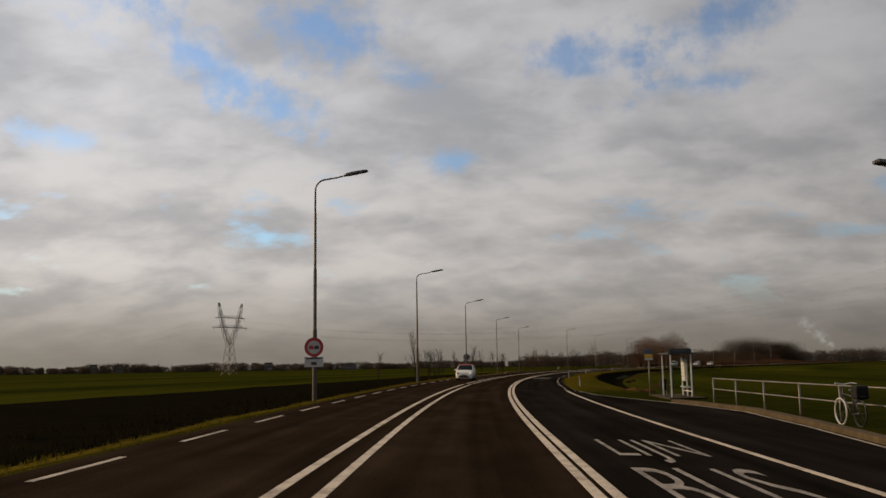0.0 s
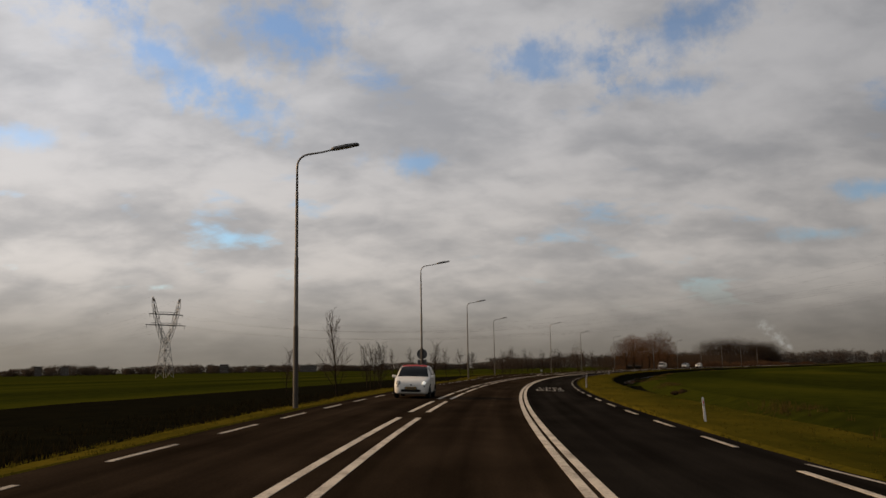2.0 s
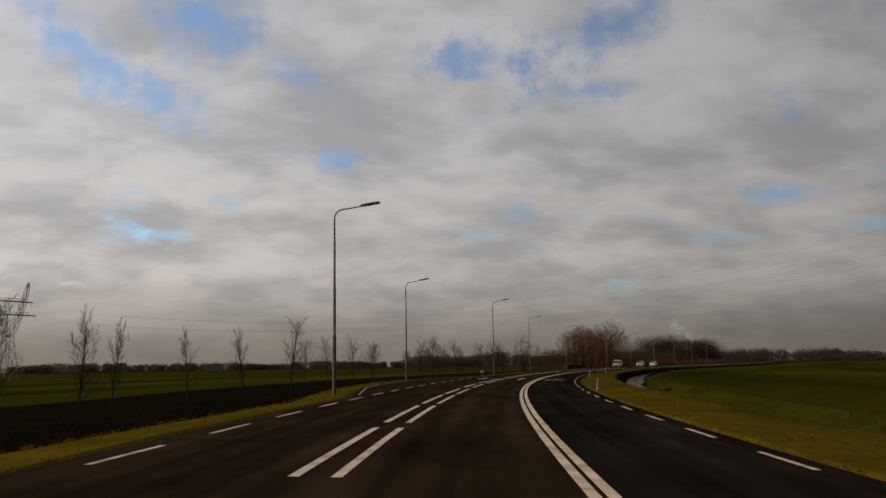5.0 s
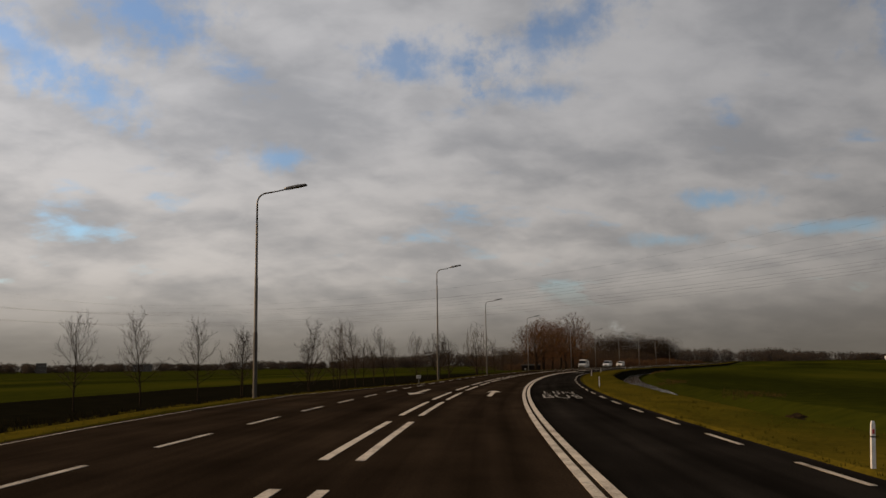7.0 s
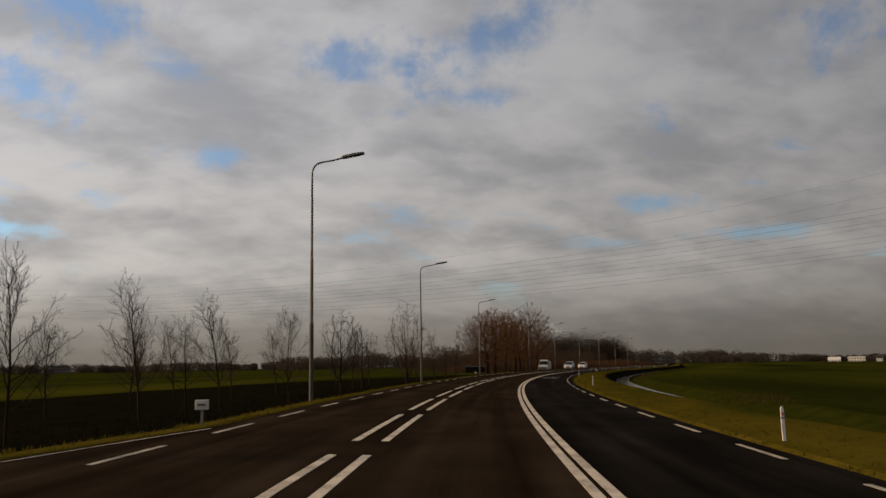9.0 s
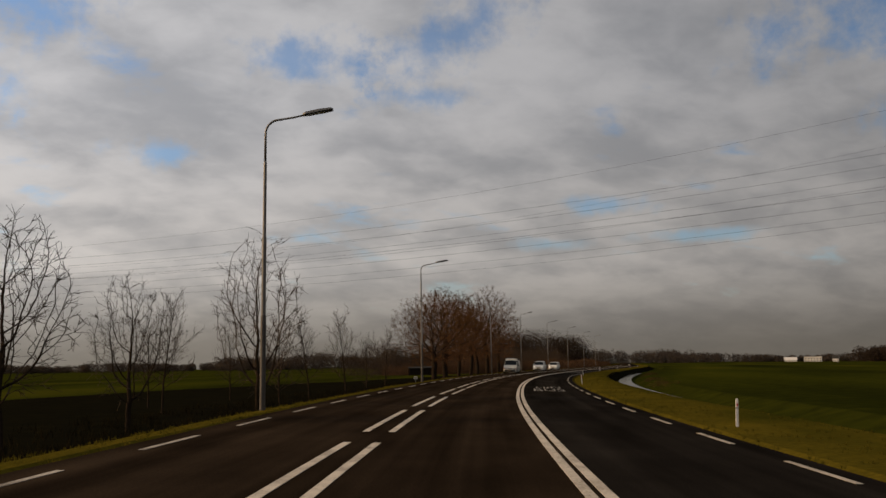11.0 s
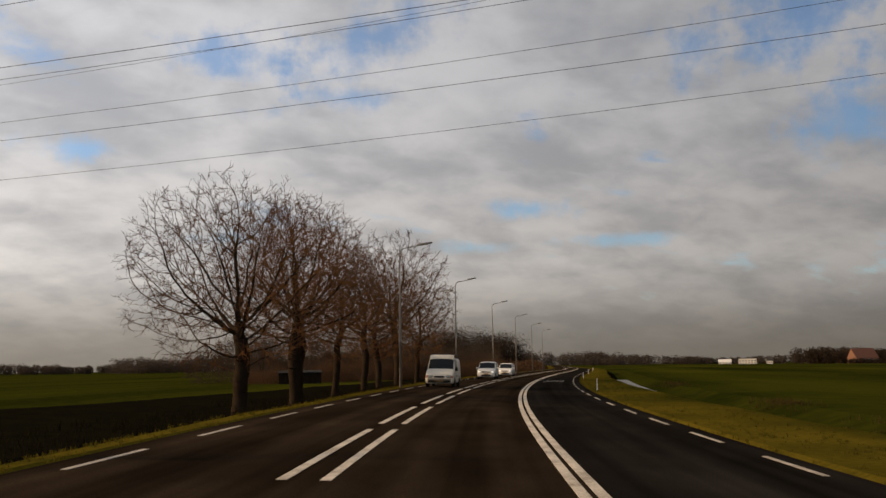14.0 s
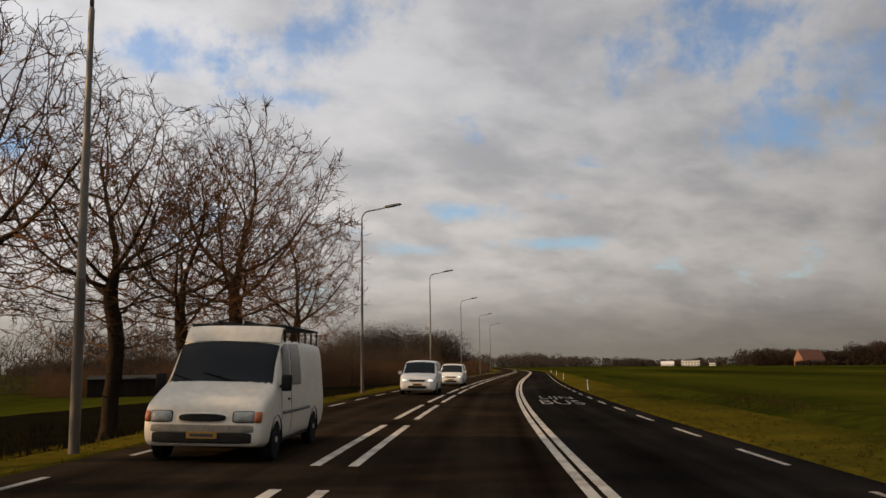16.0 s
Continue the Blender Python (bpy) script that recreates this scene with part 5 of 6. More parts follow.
def make_car(name, label, category, shell, paint, screen, windows, wheels, lamps, intake, plate, mirror):
    """screen: x at its foot and head; windows: x ranges of the side panes; lamps: (y, z, half width, half height, power, nearside material, offside material)."""
    top = empty(name, label=label, category=category)
    part("body", shell.body(), paint, top, "white painted body", smooth=True)
    x0, x1 = screen
    part("screen_surround", shell.skin(lambda a, b: (x0 + 0.03 + (x1 - x0 - 0.05) * a, -0.255 + 0.51 * b), 0.006), BLACK_PLASTIC, top, smooth=True)
    part("windscreen", shell.skin(lambda a, b: (x0 + (x1 - x0) * a, (-0.235 + 0.47 * b) * (1 - 0.03 * a)), 0.011), CAR_GLASS, top, "dark windscreen", smooth=True)
    for y in (-0.28, 0.12):
        part("wiper", tube([shell.at(x0 + 0.02, y * 0.4) + Vector((0.02, 0, 0.02)), shell.at(x0 - 0.10, y * 0.4 - 0.12) + Vector((0.02, 0, 0.02))], 0.011, 5), BLACK_PLASTIC, top)
    for xa, xb, lean in windows:
        for sgn in (-1, 1):
            part("side_window", shell.skin(lambda a, b: (xa + (xb - xa) * a - lean * (1 - b) * (1 - a), sgn * (0.275 + 0.145 * b)), 0.009, 6, 5), CAR_GLASS, top, smooth=True)
    for y, z, hy, hz, power, near_mat, off_mat in lamps:
        for sgn, mat in ((1, near_mat), (-1, off_mat)):
            lamp = part("headlight", shell.front(sgn * y, z, hy * 1.12, hz * 1.14, power, 0.004), BLACK_PLASTIC if mat is not AMBER else paint, top, "headlight in a dark rim" if mat is not AMBER else "amber indicator", smooth=True)
            part("lens", shell.front(sgn * y, z, hy, hz, power, 0.016, 0.03), mat, lamp, smooth=True)
    for y, z, hy, hz, power, mat, what in intake:
        part(what, shell.front(y, z, hy, hz, power, 0.010 + 0.012 * (what == "grille")), mat, top, what.replace("_", " "), smooth=True)
    p = part("plate", shell.front(0, plate, 0.25, 0.055, 12, 0.022), PLATE_YELLOW, top, "yellow plate")
    part("plate_bar", shell.front(0, plate, 0.19, 0.024, 12, 0.028), SIGN_BLACK, p)
    xf, xr, r = wheels
    for x in (xf, xr):
        for sgn in (-1, 1):
            y = shell.wide(x) - 0.095
            wheel(top, x, sgn * y, r)
            arch = bmesh.new()
            rim_in, rim_out = [], []
            for a in np.linspace(math.radians(-14), math.radians(194), 18):
                rim_in.append(arch.verts.new((x + (r + 0.02) * math.cos(a), sgn * (y + 0.06), r + (r + 0.02) * math.sin(a))))
                rim_out.append(arch.verts.new((x + (r + 0.055) * math.cos(a), sgn * (y + 0.108), r + (r + 0.055) * math.sin(a))))
            for k in range(17):
                arch.faces.new((rim_in[k], rim_in[k + 1], rim_out[k + 1], rim_out[k]))
            arch.faces.new(rim_in)
            part("wheel_arch", arch, BLACK_PLASTIC, top)
    mx, mz, my, mw, mh, mmat = mirror
    for sgn in (-1, 1):
        k = part("mirror", box((0.11, mw, mh), (mx, sgn * (my + mw * 0.5), mz), 0.035), mmat, top, smooth=True)
        part("mirror_stalk", tube([(mx - 0.02, sgn * (my - 0.10), mz - mh * 0.35), (mx, sgn * (my + 0.03), mz - mh * 0.15)], 0.022, 6), BLACK_PLASTIC, k)
        for xs in [(windows[0][0] + 0.06, "door_seam"), (windows[0][1] - 0.04, "door_seam")]:
            part(xs[1], tube([shell.at(xs[0], sgn * v) + Vector((0, sgn * 0.001, 0)) for v in (0.44, 0.52, 0.62, 0.72, 0.80)], 0.007, 4), SIGN_BACK, top)
        part("door_handle", box((0.16, 0.03, 0.035), shell.at(windows[0][1] + 0.16, sgn * 0.50), 0.01), BLACK_PLASTIC if category == "van" else CHROME, top)
        part("sill", tube([shell.at(x, sgn * 0.86) for x in np.linspace(xf - r - 0.1, xr + r + 0.1, 6)], 0.04, 6), BLACK_PLASTIC, top)
    return top


def on_road(s, lat):
    x, y, _ = at(s, lat)
    return pose(x, y, road_z(lat) + 0.008, 0, 0, heading(s) - 90) @ pose(0, 0, 0, math.degrees(math.atan(-BANKING)), 0, 0)


VAN_SHELL = Shell([(0, 0.60), (-0.03, 0.80), (-0.09, 0.885), (-0.20, 0.95), (-0.50, 1.08), (-0.88, 1.235), (-1.12, 1.53), (-1.38, 1.85), (-1.50, 1.935), (-1.75, 1.975), (-3.0, 1.99), (-4.9, 1.965), (-5.05, 1.90), (-5.12, 1.70), (-5.15, 1.0)],
                  [(0, 0.56), (-0.10, 0.80), (-0.5, 0.97), (-0.9, 1.10), (-5.15, 1.10)], [(0, 0.84), (-0.04, 0.90), (-0.16, 0.94), (-0.5, 0.965), (-4.9, 0.965), (-5.15, 0.93)],
                  [(0, 0.34), (-0.05, 0.27), (-0.4, 0.24), (-4.8, 0.26), (-5.15, 0.34)], 0.86, 0.09)
van = make_car("delivery_van", "old white delivery van with a roof rack and dark windscreen", "van", VAN_SHELL, OLD_PAINT, (-0.90, -1.41), [(-1.22, -1.86, 0.16), (-1.98, -2.75, 0.0)], (-0.80, -3.95, 0.33),
               [(0.64, 0.715, 0.17, 0.085, 5, HEADLIGHT_OFF, HEADLIGHT_OFF), (0.855, 0.715, 0.055, 0.085, 5, AMBER, AMBER)],
               [(0, 0.70, 0.41, 0.085, 3, OLD_PAINT, "grille_surround"), (0, 0.70, 0.385, 0.062, 3, BLACK_PLASTIC, "grille"), (0, 0.535, 0.83, 0.062, 8, BUMPER_GREY, "bumper"), (0, 0.40, 0.80, 0.085, 8, BLACK_PLASTIC, "lower_bumper")], 0.44, (-1.05, 1.22, 0.965, 0.17, 0.27, BLACK_PLASTIC))
van.matrix_world = on_road(358.4, -4.10) @ Matrix.Diagonal((0.97, 0.97, 0.97, 1))
bm = bmesh.new()
rows_ = []
for x, z in ((-1.42, 1.905), (-1.50, 2.03), (-1.62, 2.15), (-1.74, 2.18), (-1.80, 2.13), (-1.80, 1.97)):
    rows_.append([bm.verts.new((x - 0.05 * abs(y) ** 3, y * 0.82, z - 0.03 * abs(y) ** 4)) for y in (-1, -0.9, -0.6, 0, 0.6, 0.9, 1)])
for a, b in zip(rows_, rows_[1:]):
    for k in range(6):
        bm.faces.new((a[k], a[k + 1], b[k + 1], b[k]))
part("wind_deflector", bm, OLD_PAINT, van, "white sloping wind deflector", smooth=True)
for sgn in (-1, 1):
    part("rack_rail", tube([(-1.80, sgn * 0.80, 2.19), (-4.95, sgn * 0.80, 2.19)], 0.024, 6), BLACK_PLASTIC, van)
    for x in (-1.85, -2.45, -3.05, -3.65, -4.25, -4.85):
        part("rack_post", tube([(x, sgn * 0.81, 1.90), (x, sgn * 0.80, 2.20)], 0.018, 6), BLACK_PLASTIC, van)
    part("side_strip", tube([VAN_SHELL.at(x, sgn * 0.60) for x in np.linspace(-1.25, -3.45, 8)], 0.028, 5), SIGN_BACK, van)
for x in (-1.85, -2.45, -3.05, -3.65, -4.25, -4.85):
    part("rack_bar", tube([(x, -0.80, 2.19), (x, 0.80, 2.19)], 0.02, 6), BLACK_PLASTIC, van)
for yy in (-0.35, 0.1):
    part("ladder_rail", box((3.0, 0.05, 0.06), (-3.35, yy, 2.24), 0.01), BLACK_PLASTIC, van)

MPV_SHELL = Shell([(0, 0.62), (-0.04, 0.78), (-0.14, 0.88), (-0.5, 0.99), (-0.95, 1.09), (-1.35, 1.40), (-1.68, 1.64), (-1.95, 1.72), (-3.0, 1.76), (-4.3, 1.71), (-4.55, 1.60), (-4.70, 1.2), (-4.76, 0.8)],
                  [(0, 0.58), (-0.2, 0.80), (-1.0, 0.98), (-4.76, 1.02)], [(0, 0.66), (-0.05, 0.78), (-0.2, 0.88), (-0.6, 0.925), (-4.3, 0.925), (-4.76, 0.84)],
                  [(0, 0.34), (-0.06, 0.26), (-0.4, 0.22), (-4.4, 0.24), (-4.76, 0.36)], 0.82, 0.10)
PALE_FRONT = [(0, 0.72, 0.42, 0.05, 6, BLACK_PLASTIC, "grille"), (0, 0.40, 0.50, 0.07, 6, BLACK_PLASTIC, "air_intake")]
mpv = make_car("people_carrier", "white people carrier with lit headlights", "van", MPV_SHELL, WHITE_PAINT, (-1.0, -1.70), [(-1.50, -2.20, 0.22), (-2.30, -3.20, 0.0), (-3.30, -4.20, 0.0)], (-0.86, -3.78, 0.32),
               [(0.66, 0.73, 0.13, 0.065, 4, HEADLIGHT, HEADLIGHT)], PALE_FRONT, 0.53, (-1.25, 1.10, 0.93, 0.19, 0.17, WHITE_PAINT))
mpv.matrix_world = on_road(389.6, -3.72)
mini = make_car("people_carrier", "smaller white people carrier following with lit headlights", "van", MPV_SHELL, WHITE_PAINT, (-1.0, -1.70), [(-1.50, -2.20, 0.22), (-2.30, -3.20, 0.0)], (-0.86, -3.78, 0.32),
                [(0.66, 0.73, 0.13, 0.065, 4, HEADLIGHT, HEADLIGHT)], PALE_FRONT, 0.53, (-1.25, 1.10, 0.93, 0.19, 0.17, WHITE_PAINT))
mini.matrix_world = on_road(408.5, -3.45) @ Matrix.Diagonal((0.92, 0.95, 0.92, 1))

CITY_SHELL = Shell([(0, 0.50), (-0.02, 0.61), (-0.07, 0.71), (-0.18, 0.80), (-0.45, 0.90), (-0.80, 0.975), (-1.05, 1.20), (-1.30, 1.375), (-1.55, 1.46), (-1.95, 1.49), (-2.45, 1.465), (-2.85, 1.36), (-3.2, 1.12), (-3.42, 0.92), (-3.52, 0.75), (-3.55, 0.55)],
                   [(0, 0.46), (-0.08, 0.60), (-0.3, 0.76), (-0.8, 0.90), (-3.2, 0.96), (-3.55, 0.50)], [(0, 0.52), (-0.03, 0.61), (-0.10, 0.70), (-0.25, 0.765), (-0.6, 0.81), (-3.0, 0.815), (-3.35, 0.74), (-3.55, 0.60)],
                   [(0, 0.30), (-0.03, 0.23), (-0.2, 0.19), (-3.3, 0.21), (-3.55, 0.34)], 0.76, 0.10)
city = make_car("city_car", "small white rounded car with a red folding roof", "car", CITY_SHELL, WHITE_PAINT, (-0.80, -1.37), [(-1.12, -1.98, 0.20), (-2.08, -2.72, 0.0)], (-0.66, -2.95, 0.29),
                [(0.575, 0.685, 0.092, 0.088, 2, HEADLIGHT, HEADLIGHT_OFF), (0.60, 0.535, 0.042, 0.036, 2, HEADLIGHT_OFF, HEADLIGHT_OFF)],
                [(0, 0.345, 0.47, 0.062, 6, BLACK_PLASTIC, "air_intake"), (0, 0.45, 0.30, 0.075, 6, SIGN_BACK, "number_recess")], 0.455, (-0.98, 0.96, 0.80, 0.18, 0.13, WHITE_PAINT))
city.matrix_world = on_road(82.8, -3.72) @ Matrix.Scale(1.03, 4)
part("folding_roof", CITY_SHELL.skin(lambda a, b: (-1.40 - 1.42 * a, -0.225 + 0.45 * b), 0.014, 12, 10), RED_CLOTH, city, "red cloth folding roof", smooth=True)
trim_bar = [Vector((CITY_SHELL.nose(y, 0.60 - 0.02 * math.cos(y * 4)) + 0.012, y, 0.60 - 0.02 * math.cos(y * 4))) for y in (-0.36, -0.24, -0.10, 0.10, 0.24, 0.36)]
part("trim_bar", tube(trim_bar, 0.011, 6), CHROME, city, "thin bright trim bar across the nose")
part("badge", CITY_SHELL.front(0, 0.595, 0.05, 0.045, 2, 0.016), SIGN_BACK, city)


# ---- far woods, thickets, reeds, grass ----
nrng = np.random.default_rng(7)


def clump_stuff(name, centres, sizes, per, tri, mat, label, category, upright=0.0, slim=None):
    """Many small leaf or twig triangles gathered in clumps: centres (n, 3), sizes (n, 3)."""
    n = len(centres)
    u = nrng.normal(size=(n, per, 3))
    u /= np.linalg.norm(u, axis=2, keepdims=True)
    u *= nrng.uniform(0.25, 1.0, size=(n, per, 1)) ** 0.5
    c = centres[:, None, :] + u * sizes[:, None, :]
    c = c.reshape(-1, 3)
    m = len(c)
    e1 = nrng.normal(size=(m, 3))
    e1[:, 2] = e1[:, 2] * (1 - upright) + upright * 2.2
    e1 /= np.linalg.norm(e1, axis=1, keepdims=True)
    e2 = np.cross(e1, nrng.normal(size=(m, 3)))
    e2 /= np.linalg.norm(e2, axis=1, keepdims=True)
    t = tri * nrng.uniform(0.5, 1.4, size=(m, 1))
    thin = slim or 1 - 0.85 * upright
    v = np.stack([c - e2 * t * 0.5 * thin - e1 * t * 0.5, c + e2 * t * 0.5 * thin - e1 * t * 0.4, c + e1 * t * 0.8], axis=1).reshape(-1, 3)
    me = bpy.data.meshes.new(name)
    me.vertices.add(3 * m), me.loops.add(3 * m), me.polygons.add(m)
    me.vertices.foreach_set("co", v.ravel())
    me.loops.foreach_set("vertex_index", np.arange(3 * m))
    me.polygons.foreach_set("loop_start", np.arange(0, 3 * m, 3))
    me.polygons.foreach_set("loop_total", np.full(m, 3))
    me.materials.append(mat)
    me.update()
    return tagged(new(name, me), label, category, kind="stuff")


def tree_line(points, height, depth, gap, rough=0.25):
    """Clump centres and sizes along a line of (x, y) points."""
    cs, ss = [], []
    for (x0, y0), (x1, y1) in zip(points, points[1:]):
        ln = math.hypot(x1 - x0, y1 - y0)
        for k in range(max(2, int(ln / gap))):
            f = nrng.uniform()
            swell = 0.72 + rough * noise.noise(Vector(((x0 + f * (x1 - x0)) * 0.012, (y0 + f * (y1 - y0)) * 0.012, 2))) * 1.6
            h = height * swell * nrng.uniform(0.75, 1.1)
            off = nrng.uniform(-0.5, 0.5) * depth
            nx, ny = -(y1 - y0) / ln, (x1 - x0) / ln
            cs.append((x0 + f * (x1 - x0) + nx * off, y0 + f * (y1 - y0) + ny * off, -1.5 + h * 0.46))
            ss.append((h * 0.5, h * 0.5, h * 0.52))
    return np.array(cs), np.array(ss)


def polar(yaw0, yaw1, dist0, dist1, n=6, ox=0.0, oy=150.0):
    out = []
    for k in range(n + 1):
        a = math.radians(yaw0 + (yaw1 - yaw0) * k / n)
        d = dist0 + (dist1 - dist0) * k / n
        out.append((ox - d * math.sin(a), oy + d * math.cos(a)))
    return out


for pts, h, dep, gap, per, tri in (
        (polar(55, -12, 1150, 1500, 10), 17, 60, 1.5, 170, 1.15),
        (polar(-8, -36, 1250, 1450, 6), 27, 70, 1.7, 230, 1.2),
        (polar(-34, -62, 1350, 1200, 8), 15, 60, 1.9, 170, 1.15),
        (polar(-60, -100, 900, 700, 6), 13, 40, 3, 90, 1.5),
        (polar(55, 100, 1150, 900, 6), 18, 40, 6, 50, 3.4)):
    c, s_ = tree_line(pts, h, dep, gap)
    clump_stuff("distant_woods", c, s_, per, tri, WOODS, "low dark winter woods along the skyline", "woods")
c, s_ = tree_line([at(430, -40)[:2], at(520, -45)[:2], at(640, -45)[:2], at(760, -50)[:2]], 10.5, 30, 1.7)
clump_stuff("woods", c, s_, 1000, 0.85, DARK_WOODS, "brown leafless wood behind the road", "woods", 0.5, 0.08)
c, s_ = tree_line([(232, 657), (254, 648), (275, 636)], 27, 22, 0.6)
clump_stuff("woods", c, s_, 950, 0.62, DARK_WOODS, "round-topped leafless grove further along the road", "woods", 0.4, 0.30)
c, s_ = tree_line([at(428, -33)[:2], at(446, -26)[:2], at(462, -19)[:2], at(482, -13)[:2]], 5.2, 7, 0.4)
clump_stuff("thicket", c, s_, 1500, 0.30, THICKET, "dense rust-brown leafless thicket behind the verge", "thicket", 0.5, 0.06)
c, s_ = tree_line([at(480, -12)[:2], at(560, -12)[:2], at(700, -13)[:2], at(900, -14)[:2]], 4.4, 5, 1.2)
clump_stuff("thicket", c, s_, 130, 0.45, THICKET, "low brown roadside scrub in the distance", "thicket", 0.5)
c, s_ = tree_line([at(424, -43)[:2], at(421, -38)[:2], at(419, -35.5)[:2]], 4.4, 4, 0.6)
clump_stuff("thicket", c, s_, 1600, 0.26, THICKET, "brown bushes round a shed in the field", "thicket", 0.4, 0.06)
c, s_ = tree_line(polar(-48.2, -55, 810, 800, 3, 95, 330), 20, 26, 1.3)
clump_stuff("farm_grove", c, s_, 420, 1.0, DARK_WOODS, "dark trees round a distant farm", "woods", 0.2)
c, s_ = tree_line(polar(-54.2, -64, 800, 760, 3, 95, 330), 28, 26, 1.3)
clump_stuff("farm_grove", c, s_, 420, 1.0, DARK_WOODS, "taller dark trees behind a distant farm", "woods", 0.2)
c, s_ = tree_line(polar(-51.2, -55.4, 742, 738, 2, 95, 330), 4.6, 6, 1.6)
clump_stuff("thicket", c, s_, 260, 0.7, DARK_WOODS, "dark hedge in front of a distant farm", "thicket", 0.2)
plant(MID, [(470, -15, 0.9), (482, -13.5, 0.85), (458, -21, 0.9), (440, -29, 0.9), (424, -40, 0.85)], rng)


def tufts(name, places, height, blades, mat, label, category, lean=0.5):
    """Grass or reed blades: thin triangles in tufts."""
    p = np.repeat(np.array(places), blades, axis=0)
    m = len(p)
    p[:, :2] += nrng.normal(scale=height * 0.45, size=(m, 2))
    h = height * nrng.uniform(0.5, 1.25, size=m)
    d = nrng.normal(size=(m, 2)) * lean * h[:, None] * 0.6
    a = nrng.uniform(0, math.pi, size=m)
    w = h * 0.05 + 0.006
    side = np.stack([np.cos(a) * w, np.sin(a) * w, np.zeros(m)], axis=1)
    tip = p + np.stack([d[:, 0], d[:, 1], h], axis=1)
    v = np.stack([p - side, p + side, tip], axis=1).reshape(-1, 3)
    me = bpy.data.meshes.new(name)
    me.vertices.add(3 * m), me.loops.add(3 * m), me.polygons.add(m)
    me.vertices.foreach_set("co", v.ravel())
    me.loops.foreach_set("vertex_index", np.arange(3 * m))
    me.polygons.foreach_set("loop_start", np.arange(0, 3 * m, 3))
    me.polygons.foreach_set("loop_total", np.full(m, 3))
    me.materials.append(mat)
    me.update()
    return tagged(new(name, me), label, category, kind="stuff")


def scatter(count, s_range, lat_of):
    out = []
    for _ in range(count):
        s = nrng.uniform(*s_range)
        la = lat_of(s, nrng.uniform())
        x, y, _z = at(s, la)
        out.append((x, y, rough_z(s, la) - 0.02))
    return out


VERGE_BLADE = thin(material("grass_blades", (0.105, 0.083, 0.011), (0.045, 0.041, 0.006), 0.9, scale=0.6, fine=6, bump=0.0, contrast=(0.3, 0.7), spec=0.0))
# stalks nearly as black as the bank, its shade carried in their colour
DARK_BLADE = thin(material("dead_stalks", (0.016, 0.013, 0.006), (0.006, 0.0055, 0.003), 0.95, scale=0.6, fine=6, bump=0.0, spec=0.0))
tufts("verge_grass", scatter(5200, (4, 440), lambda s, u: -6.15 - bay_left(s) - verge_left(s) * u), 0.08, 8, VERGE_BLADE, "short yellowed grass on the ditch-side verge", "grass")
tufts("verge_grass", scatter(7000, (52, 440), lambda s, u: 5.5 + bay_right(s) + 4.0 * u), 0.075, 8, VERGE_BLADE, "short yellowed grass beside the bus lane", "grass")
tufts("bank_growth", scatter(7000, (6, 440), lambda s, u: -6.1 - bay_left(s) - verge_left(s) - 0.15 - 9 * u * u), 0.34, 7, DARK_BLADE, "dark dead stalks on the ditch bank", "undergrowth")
for s0, la, w in ((62, 11.5, 3.5), (88, 14.5, 2.5), (140, 15.0, 3.0), (176, 15, 2), (205, 15.5, 3), (246, 15, 4), (330, 14.6, 4), (350, 14.8, 3), (395, 14.8, 5)):
    pl = []
    for _ in range(90):
        s, l2 = s0 + nrng.normal() * w, la + nrng.normal() * 0.7
        x, y, _z = at(s, l2)
        pl.append((x, y, ground_z(s, l2) - 0.05))
    tufts("reeds", pl, 0.27, 6, REED, "brown dead reeds at the ditch edge", "reeds", 0.35)


def spoil_heap():
    """Low lumps of dug earth."""
    bm = bmesh.new()
    for k, (x, y, w, h) in enumerate(((0, 0, 0.75, 0.42), (-1.0, 0.4, 0.6, 0.24), (0.95, -0.2, 0.6, 0.26), (1.7, 0.5, 0.5, 0.16), (0.4, 0.8, 0.8, 0.22))):
        r = bmesh.ops.create_icosphere(bm, subdivisions=3, radius=1.0)
        for v in r["verts"]:
            n = 1 + 0.35 * noise.noise(v.co * 2.3 + Vector((k, 0, 0)))
            v.co = Vector((x + v.co.x * w * n, y + v.co.y * w * n, -0.05 + v.co.z * h * n))
    return part("spoil_heap", bm, EARTH, None)


DEAD_LEAVES = material("dead_leaves", (0.130, 0.062, 0.022), (0.035, 0.021, 0.009), 0.97, scale=3.5, fine=22, bump=1.0, spec=0.0)
EARTH = material("dug_earth", (0.030, 0.020, 0.010), (0.012, 0.009, 0.005), 0.97, scale=2.0, fine=14, bump=1.0, spec=0.0)
leaf_heap = tagged(spoil_heap(), "low heap of rust-brown dead leaves and earth near the bus stop", "earth heap")
leaf_heap.data.materials[0] = DEAD_LEAVES
leaf_heap.matrix_world = place(59.0, 9.5, ground_z(59.0, 9.5) - 0.02, 35) @ Matrix.Diagonal((0.95, 0.8, 0.75, 1))
heap = tagged(spoil_heap(), "low heap of dark dug earth in the meadow", "earth heap")
for s_, la_, k_ in ((189.0, 13.4, 0.75), (379.5, 11.3, 0.6)):
    more = tagged(spoil_heap(), "low heap of dark dug earth beside the ditch", "earth heap")
    more.matrix_world = place(s_, la_, ground_z(s_, la_) - 0.03, s_) @ Matrix.Scale(k_, 4)
heap.matrix_world = place(119, 14.2, ground_z(119, 14.2) - 0.03) @ Matrix.Diagonal((0.62, 0.62, 0.7, 1))


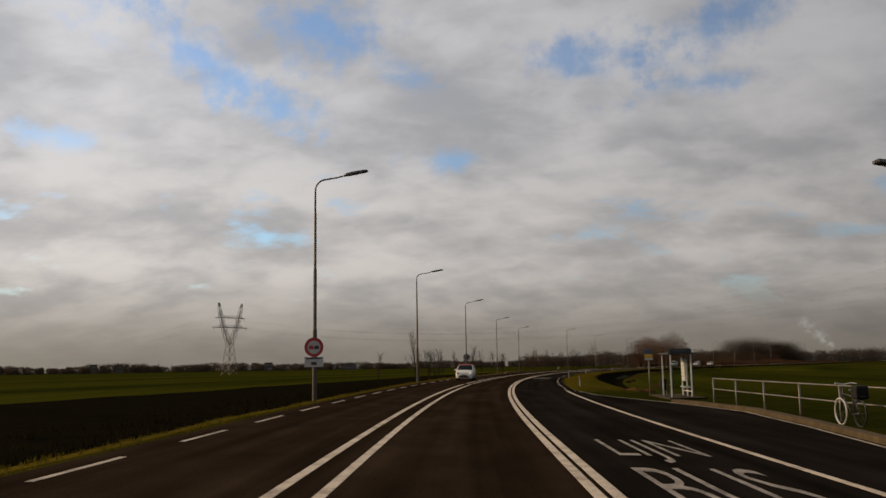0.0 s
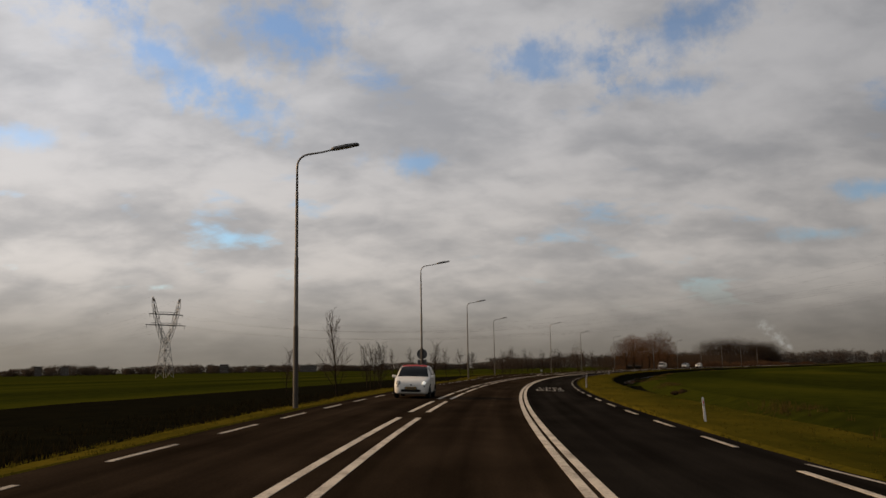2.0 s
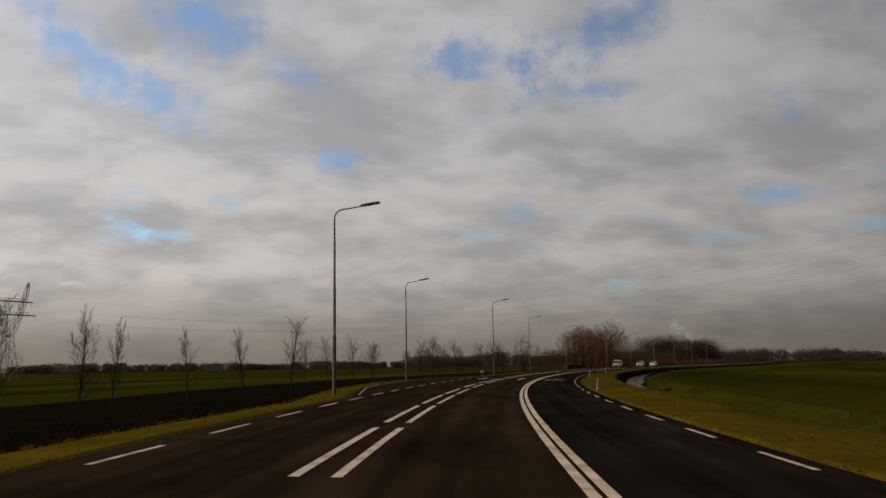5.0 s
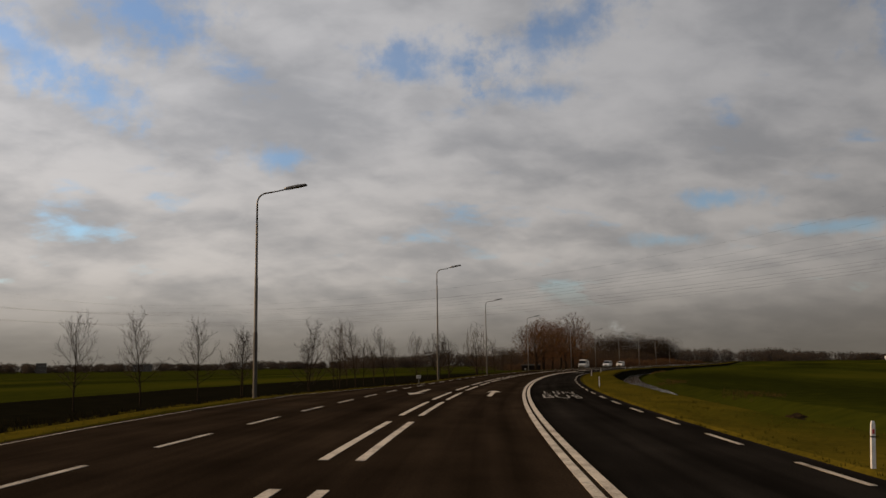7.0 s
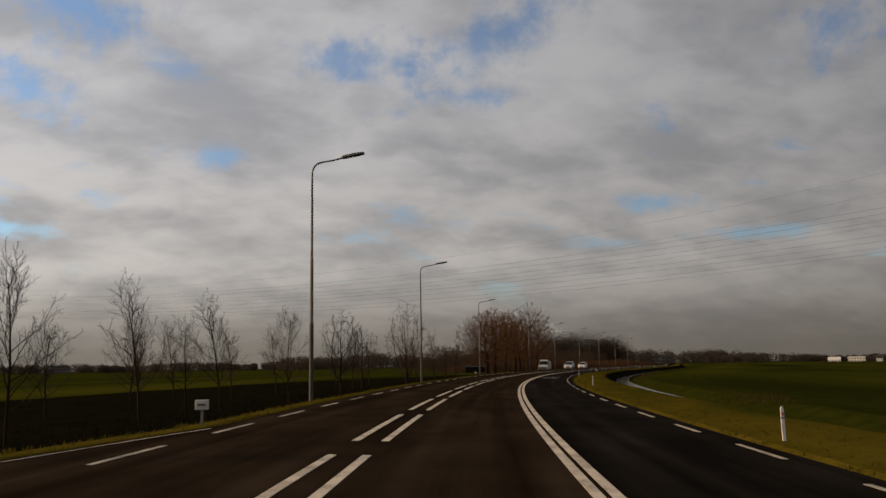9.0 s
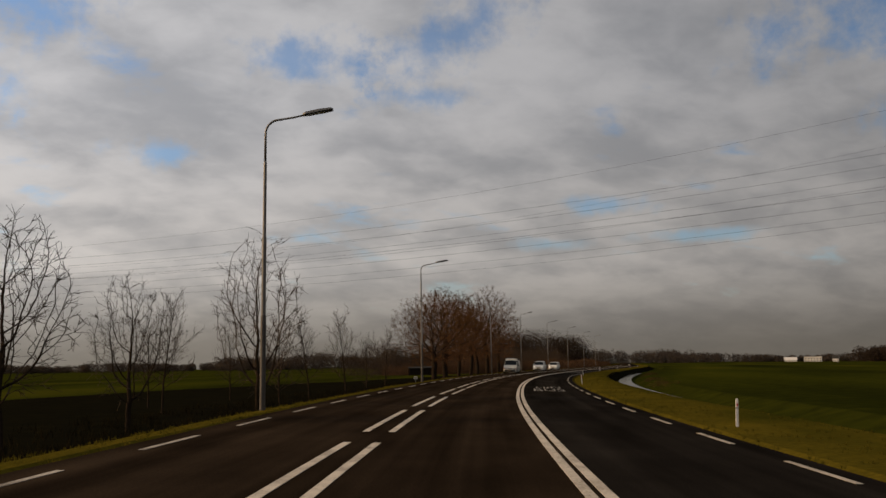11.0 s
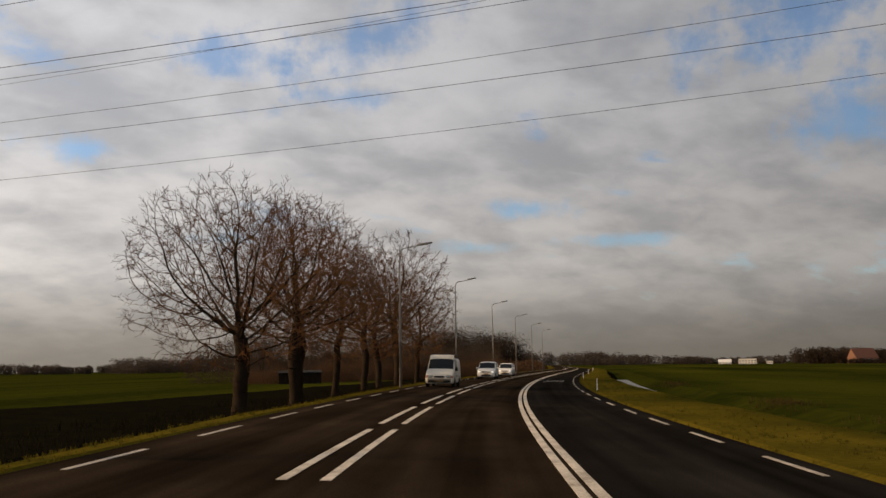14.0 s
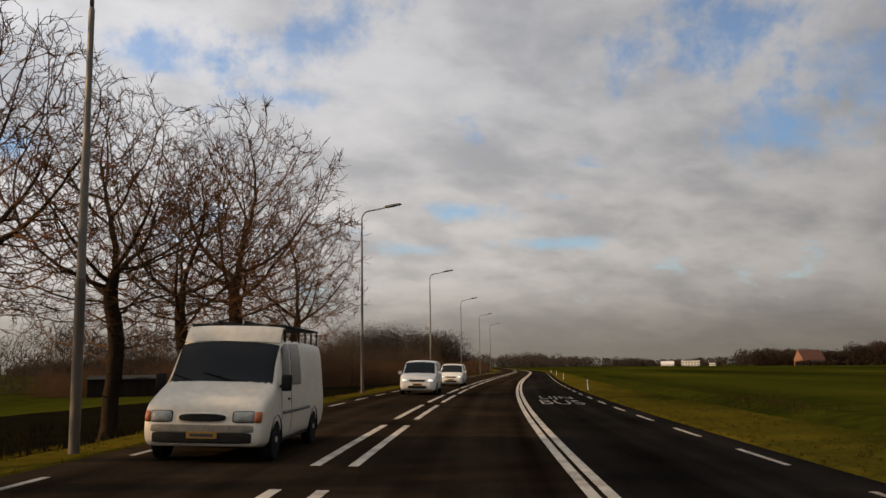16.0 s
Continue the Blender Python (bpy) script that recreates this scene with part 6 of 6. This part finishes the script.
# ---- distant buildings ----
def house(name, label, m, size, wall, roof, roof_h, windows=3, flat=False):
    top = empty(name, m, label=label, category="house")
    w, d, h = size
    part("wall", box((w, d, h), (0, 0, h / 2)), wall, top)
    bm = bmesh.new()
    if flat:
        box((w + 0.6, d + 0.6, 0.4), (0, 0, h + 0.2), 0, bm)
    else:
        a = [bm.verts.new(p) for p in ((-w / 2 - 0.4, -d / 2 - 0.4, h), (w / 2 + 0.4, -d / 2 - 0.4, h), (w / 2 + 0.4, d / 2 + 0.4, h), (-w / 2 - 0.4, d / 2 + 0.4, h), (-w / 2 - 0.4, 0, h + roof_h), (w / 2 + 0.4, 0, h + roof_h))]
        for f in ((0, 1, 5, 4), (2, 3, 4, 5), (0, 4, 3), (1, 2, 5), (3, 2, 1, 0)):
            bm.faces.new([a[k] for k in f])
    part("roof", bm, roof, top)
    for e in () if flat else (-1, 1):
        bm = bmesh.new()
        x0, x1 = e * (w / 2 + 0.41), e * (w / 2 + 0.55)
        ring = [[bm.verts.new((x, *q)) for q in ((-d / 2 + 0.2, h), (d / 2 - 0.2, h), (0, h + roof_h * 0.95))] for x in (x0, x1)]
        for f in (ring[0], ring[1][::-1], *([ring[0][j], ring[1][j], ring[1][(j + 1) % 3], ring[0][(j + 1) % 3]] for j in range(3))):
            bm.faces.new(f)
        bmesh.ops.recalc_face_normals(bm, faces=bm.faces)
        part("gable", bm, wall, top)
    for k in range(windows):
        x = -w / 2 + w * (k + 0.5) / windows
        for z in ([h * 0.5] if h < 4 else [h * 0.28, h * 0.70]):
            wn = part("window", box((w / windows * 0.5, 0.12, min(1.4, h * 0.35)), (x, -d / 2 - 0.03, z)), RENDER_WHITE, top)
            part("pane", box((w / windows * 0.44, 0.04, min(1.2, h * 0.3)), (x, -d / 2 - 0.10, z)), WINDOW_DARK, wn)
    return top


def far_at(yaw, dist, ox=95.6, oy=328.3, z=-1.8):
    a = math.radians(yaw)
    return pose(ox - dist * math.sin(a), oy + dist * math.cos(a), z, 0, 0, yaw)


house("white_hall", "long white distant hall with a flat roof", far_at(-45.1, 900), (17, 9, 5.6), RENDER_WHITE, RENDER_WHITE, 2, 6, True)
house("white_house", "white distant house with a low roof", far_at(-43.7, 900), (12, 8, 2.8), RENDER_WHITE, RENDER_WHITE, 3, 4)
house("white_house", "small white distant house", far_at(-46.4, 930), (6, 6, 3.6), RENDER_WHITE, ROOF_DARK, 3, 3)
house("farmhouse", "red-roofed farmhouse among dark trees", far_at(-52.0, 765) @ pose(0, 0, 0, 0, 0, 34), (19, 13, 4.6), BRICK_FAR, ROOF_RED, 8.2, 4)
house("farmhouse", "brown farm barn behind trees", far_at(-54.6, 812), (18, 13, 4.2), WALL_FAR, ROOF_DARK, 6.0, 4)
for yaw, dist, w, h in ((9.6, 1450, 13, 13), (18.6, 1400, 11, 12), (20.0, 1400, 9, 13), (4.5, 1480, 26, 10)):
    house("distant_building", "grey distant building above the skyline", far_at(yaw, dist, 0, 0), (w, 12, h), WALL_FAR, ROOF_DARK, 2, 4, True)

shed = empty("shed", label="long low tarred shed in the field behind the trees", category="shed")
for k in range(24):
    part("board", box((0.36, 2.6, 2.1 + 0.02 * (k % 3)), (-4.2 + 0.365 * k, 0, 1.05), 0.01), WOOD_DARK, shed)
bm = bmesh.new()
a = [bm.verts.new(p) for p in ((-4.6, -1.6, 2.1), (4.6, -1.6, 2.1), (4.6, 1.6, 2.5), (-4.6, 1.6, 2.5), (-4.6, -1.6, 2.2), (4.6, -1.6, 2.2), (4.6, 1.6, 2.6), (-4.6, 1.6, 2.6))]
for f in ((3, 2, 1, 0), (4, 5, 6, 7), (0, 1, 5, 4), (1, 2, 6, 5), (2, 3, 7, 6), (3, 0, 4, 7)):
    bm.faces.new([a[k] for k in f])
part("roof", bm, ROOF_DARK, shed)
part("door", box((0.9, 0.05, 1.8), (1.2, -1.34, 0.95), 0.01), WOOD_DARK, shed, "greyed plank door")
part("roof_sheet", box((1.5, 0.9, 0.04), (2.2, -1.0, 2.34), 0.01), SIGN_BACK, shed, "pale corrugated sheet on the roof")
shed.matrix_world = place(420, -33.2, ground_z(420, -33.2), 22) @ Matrix.Diagonal((0.66, 0.9, 0.72, 1))
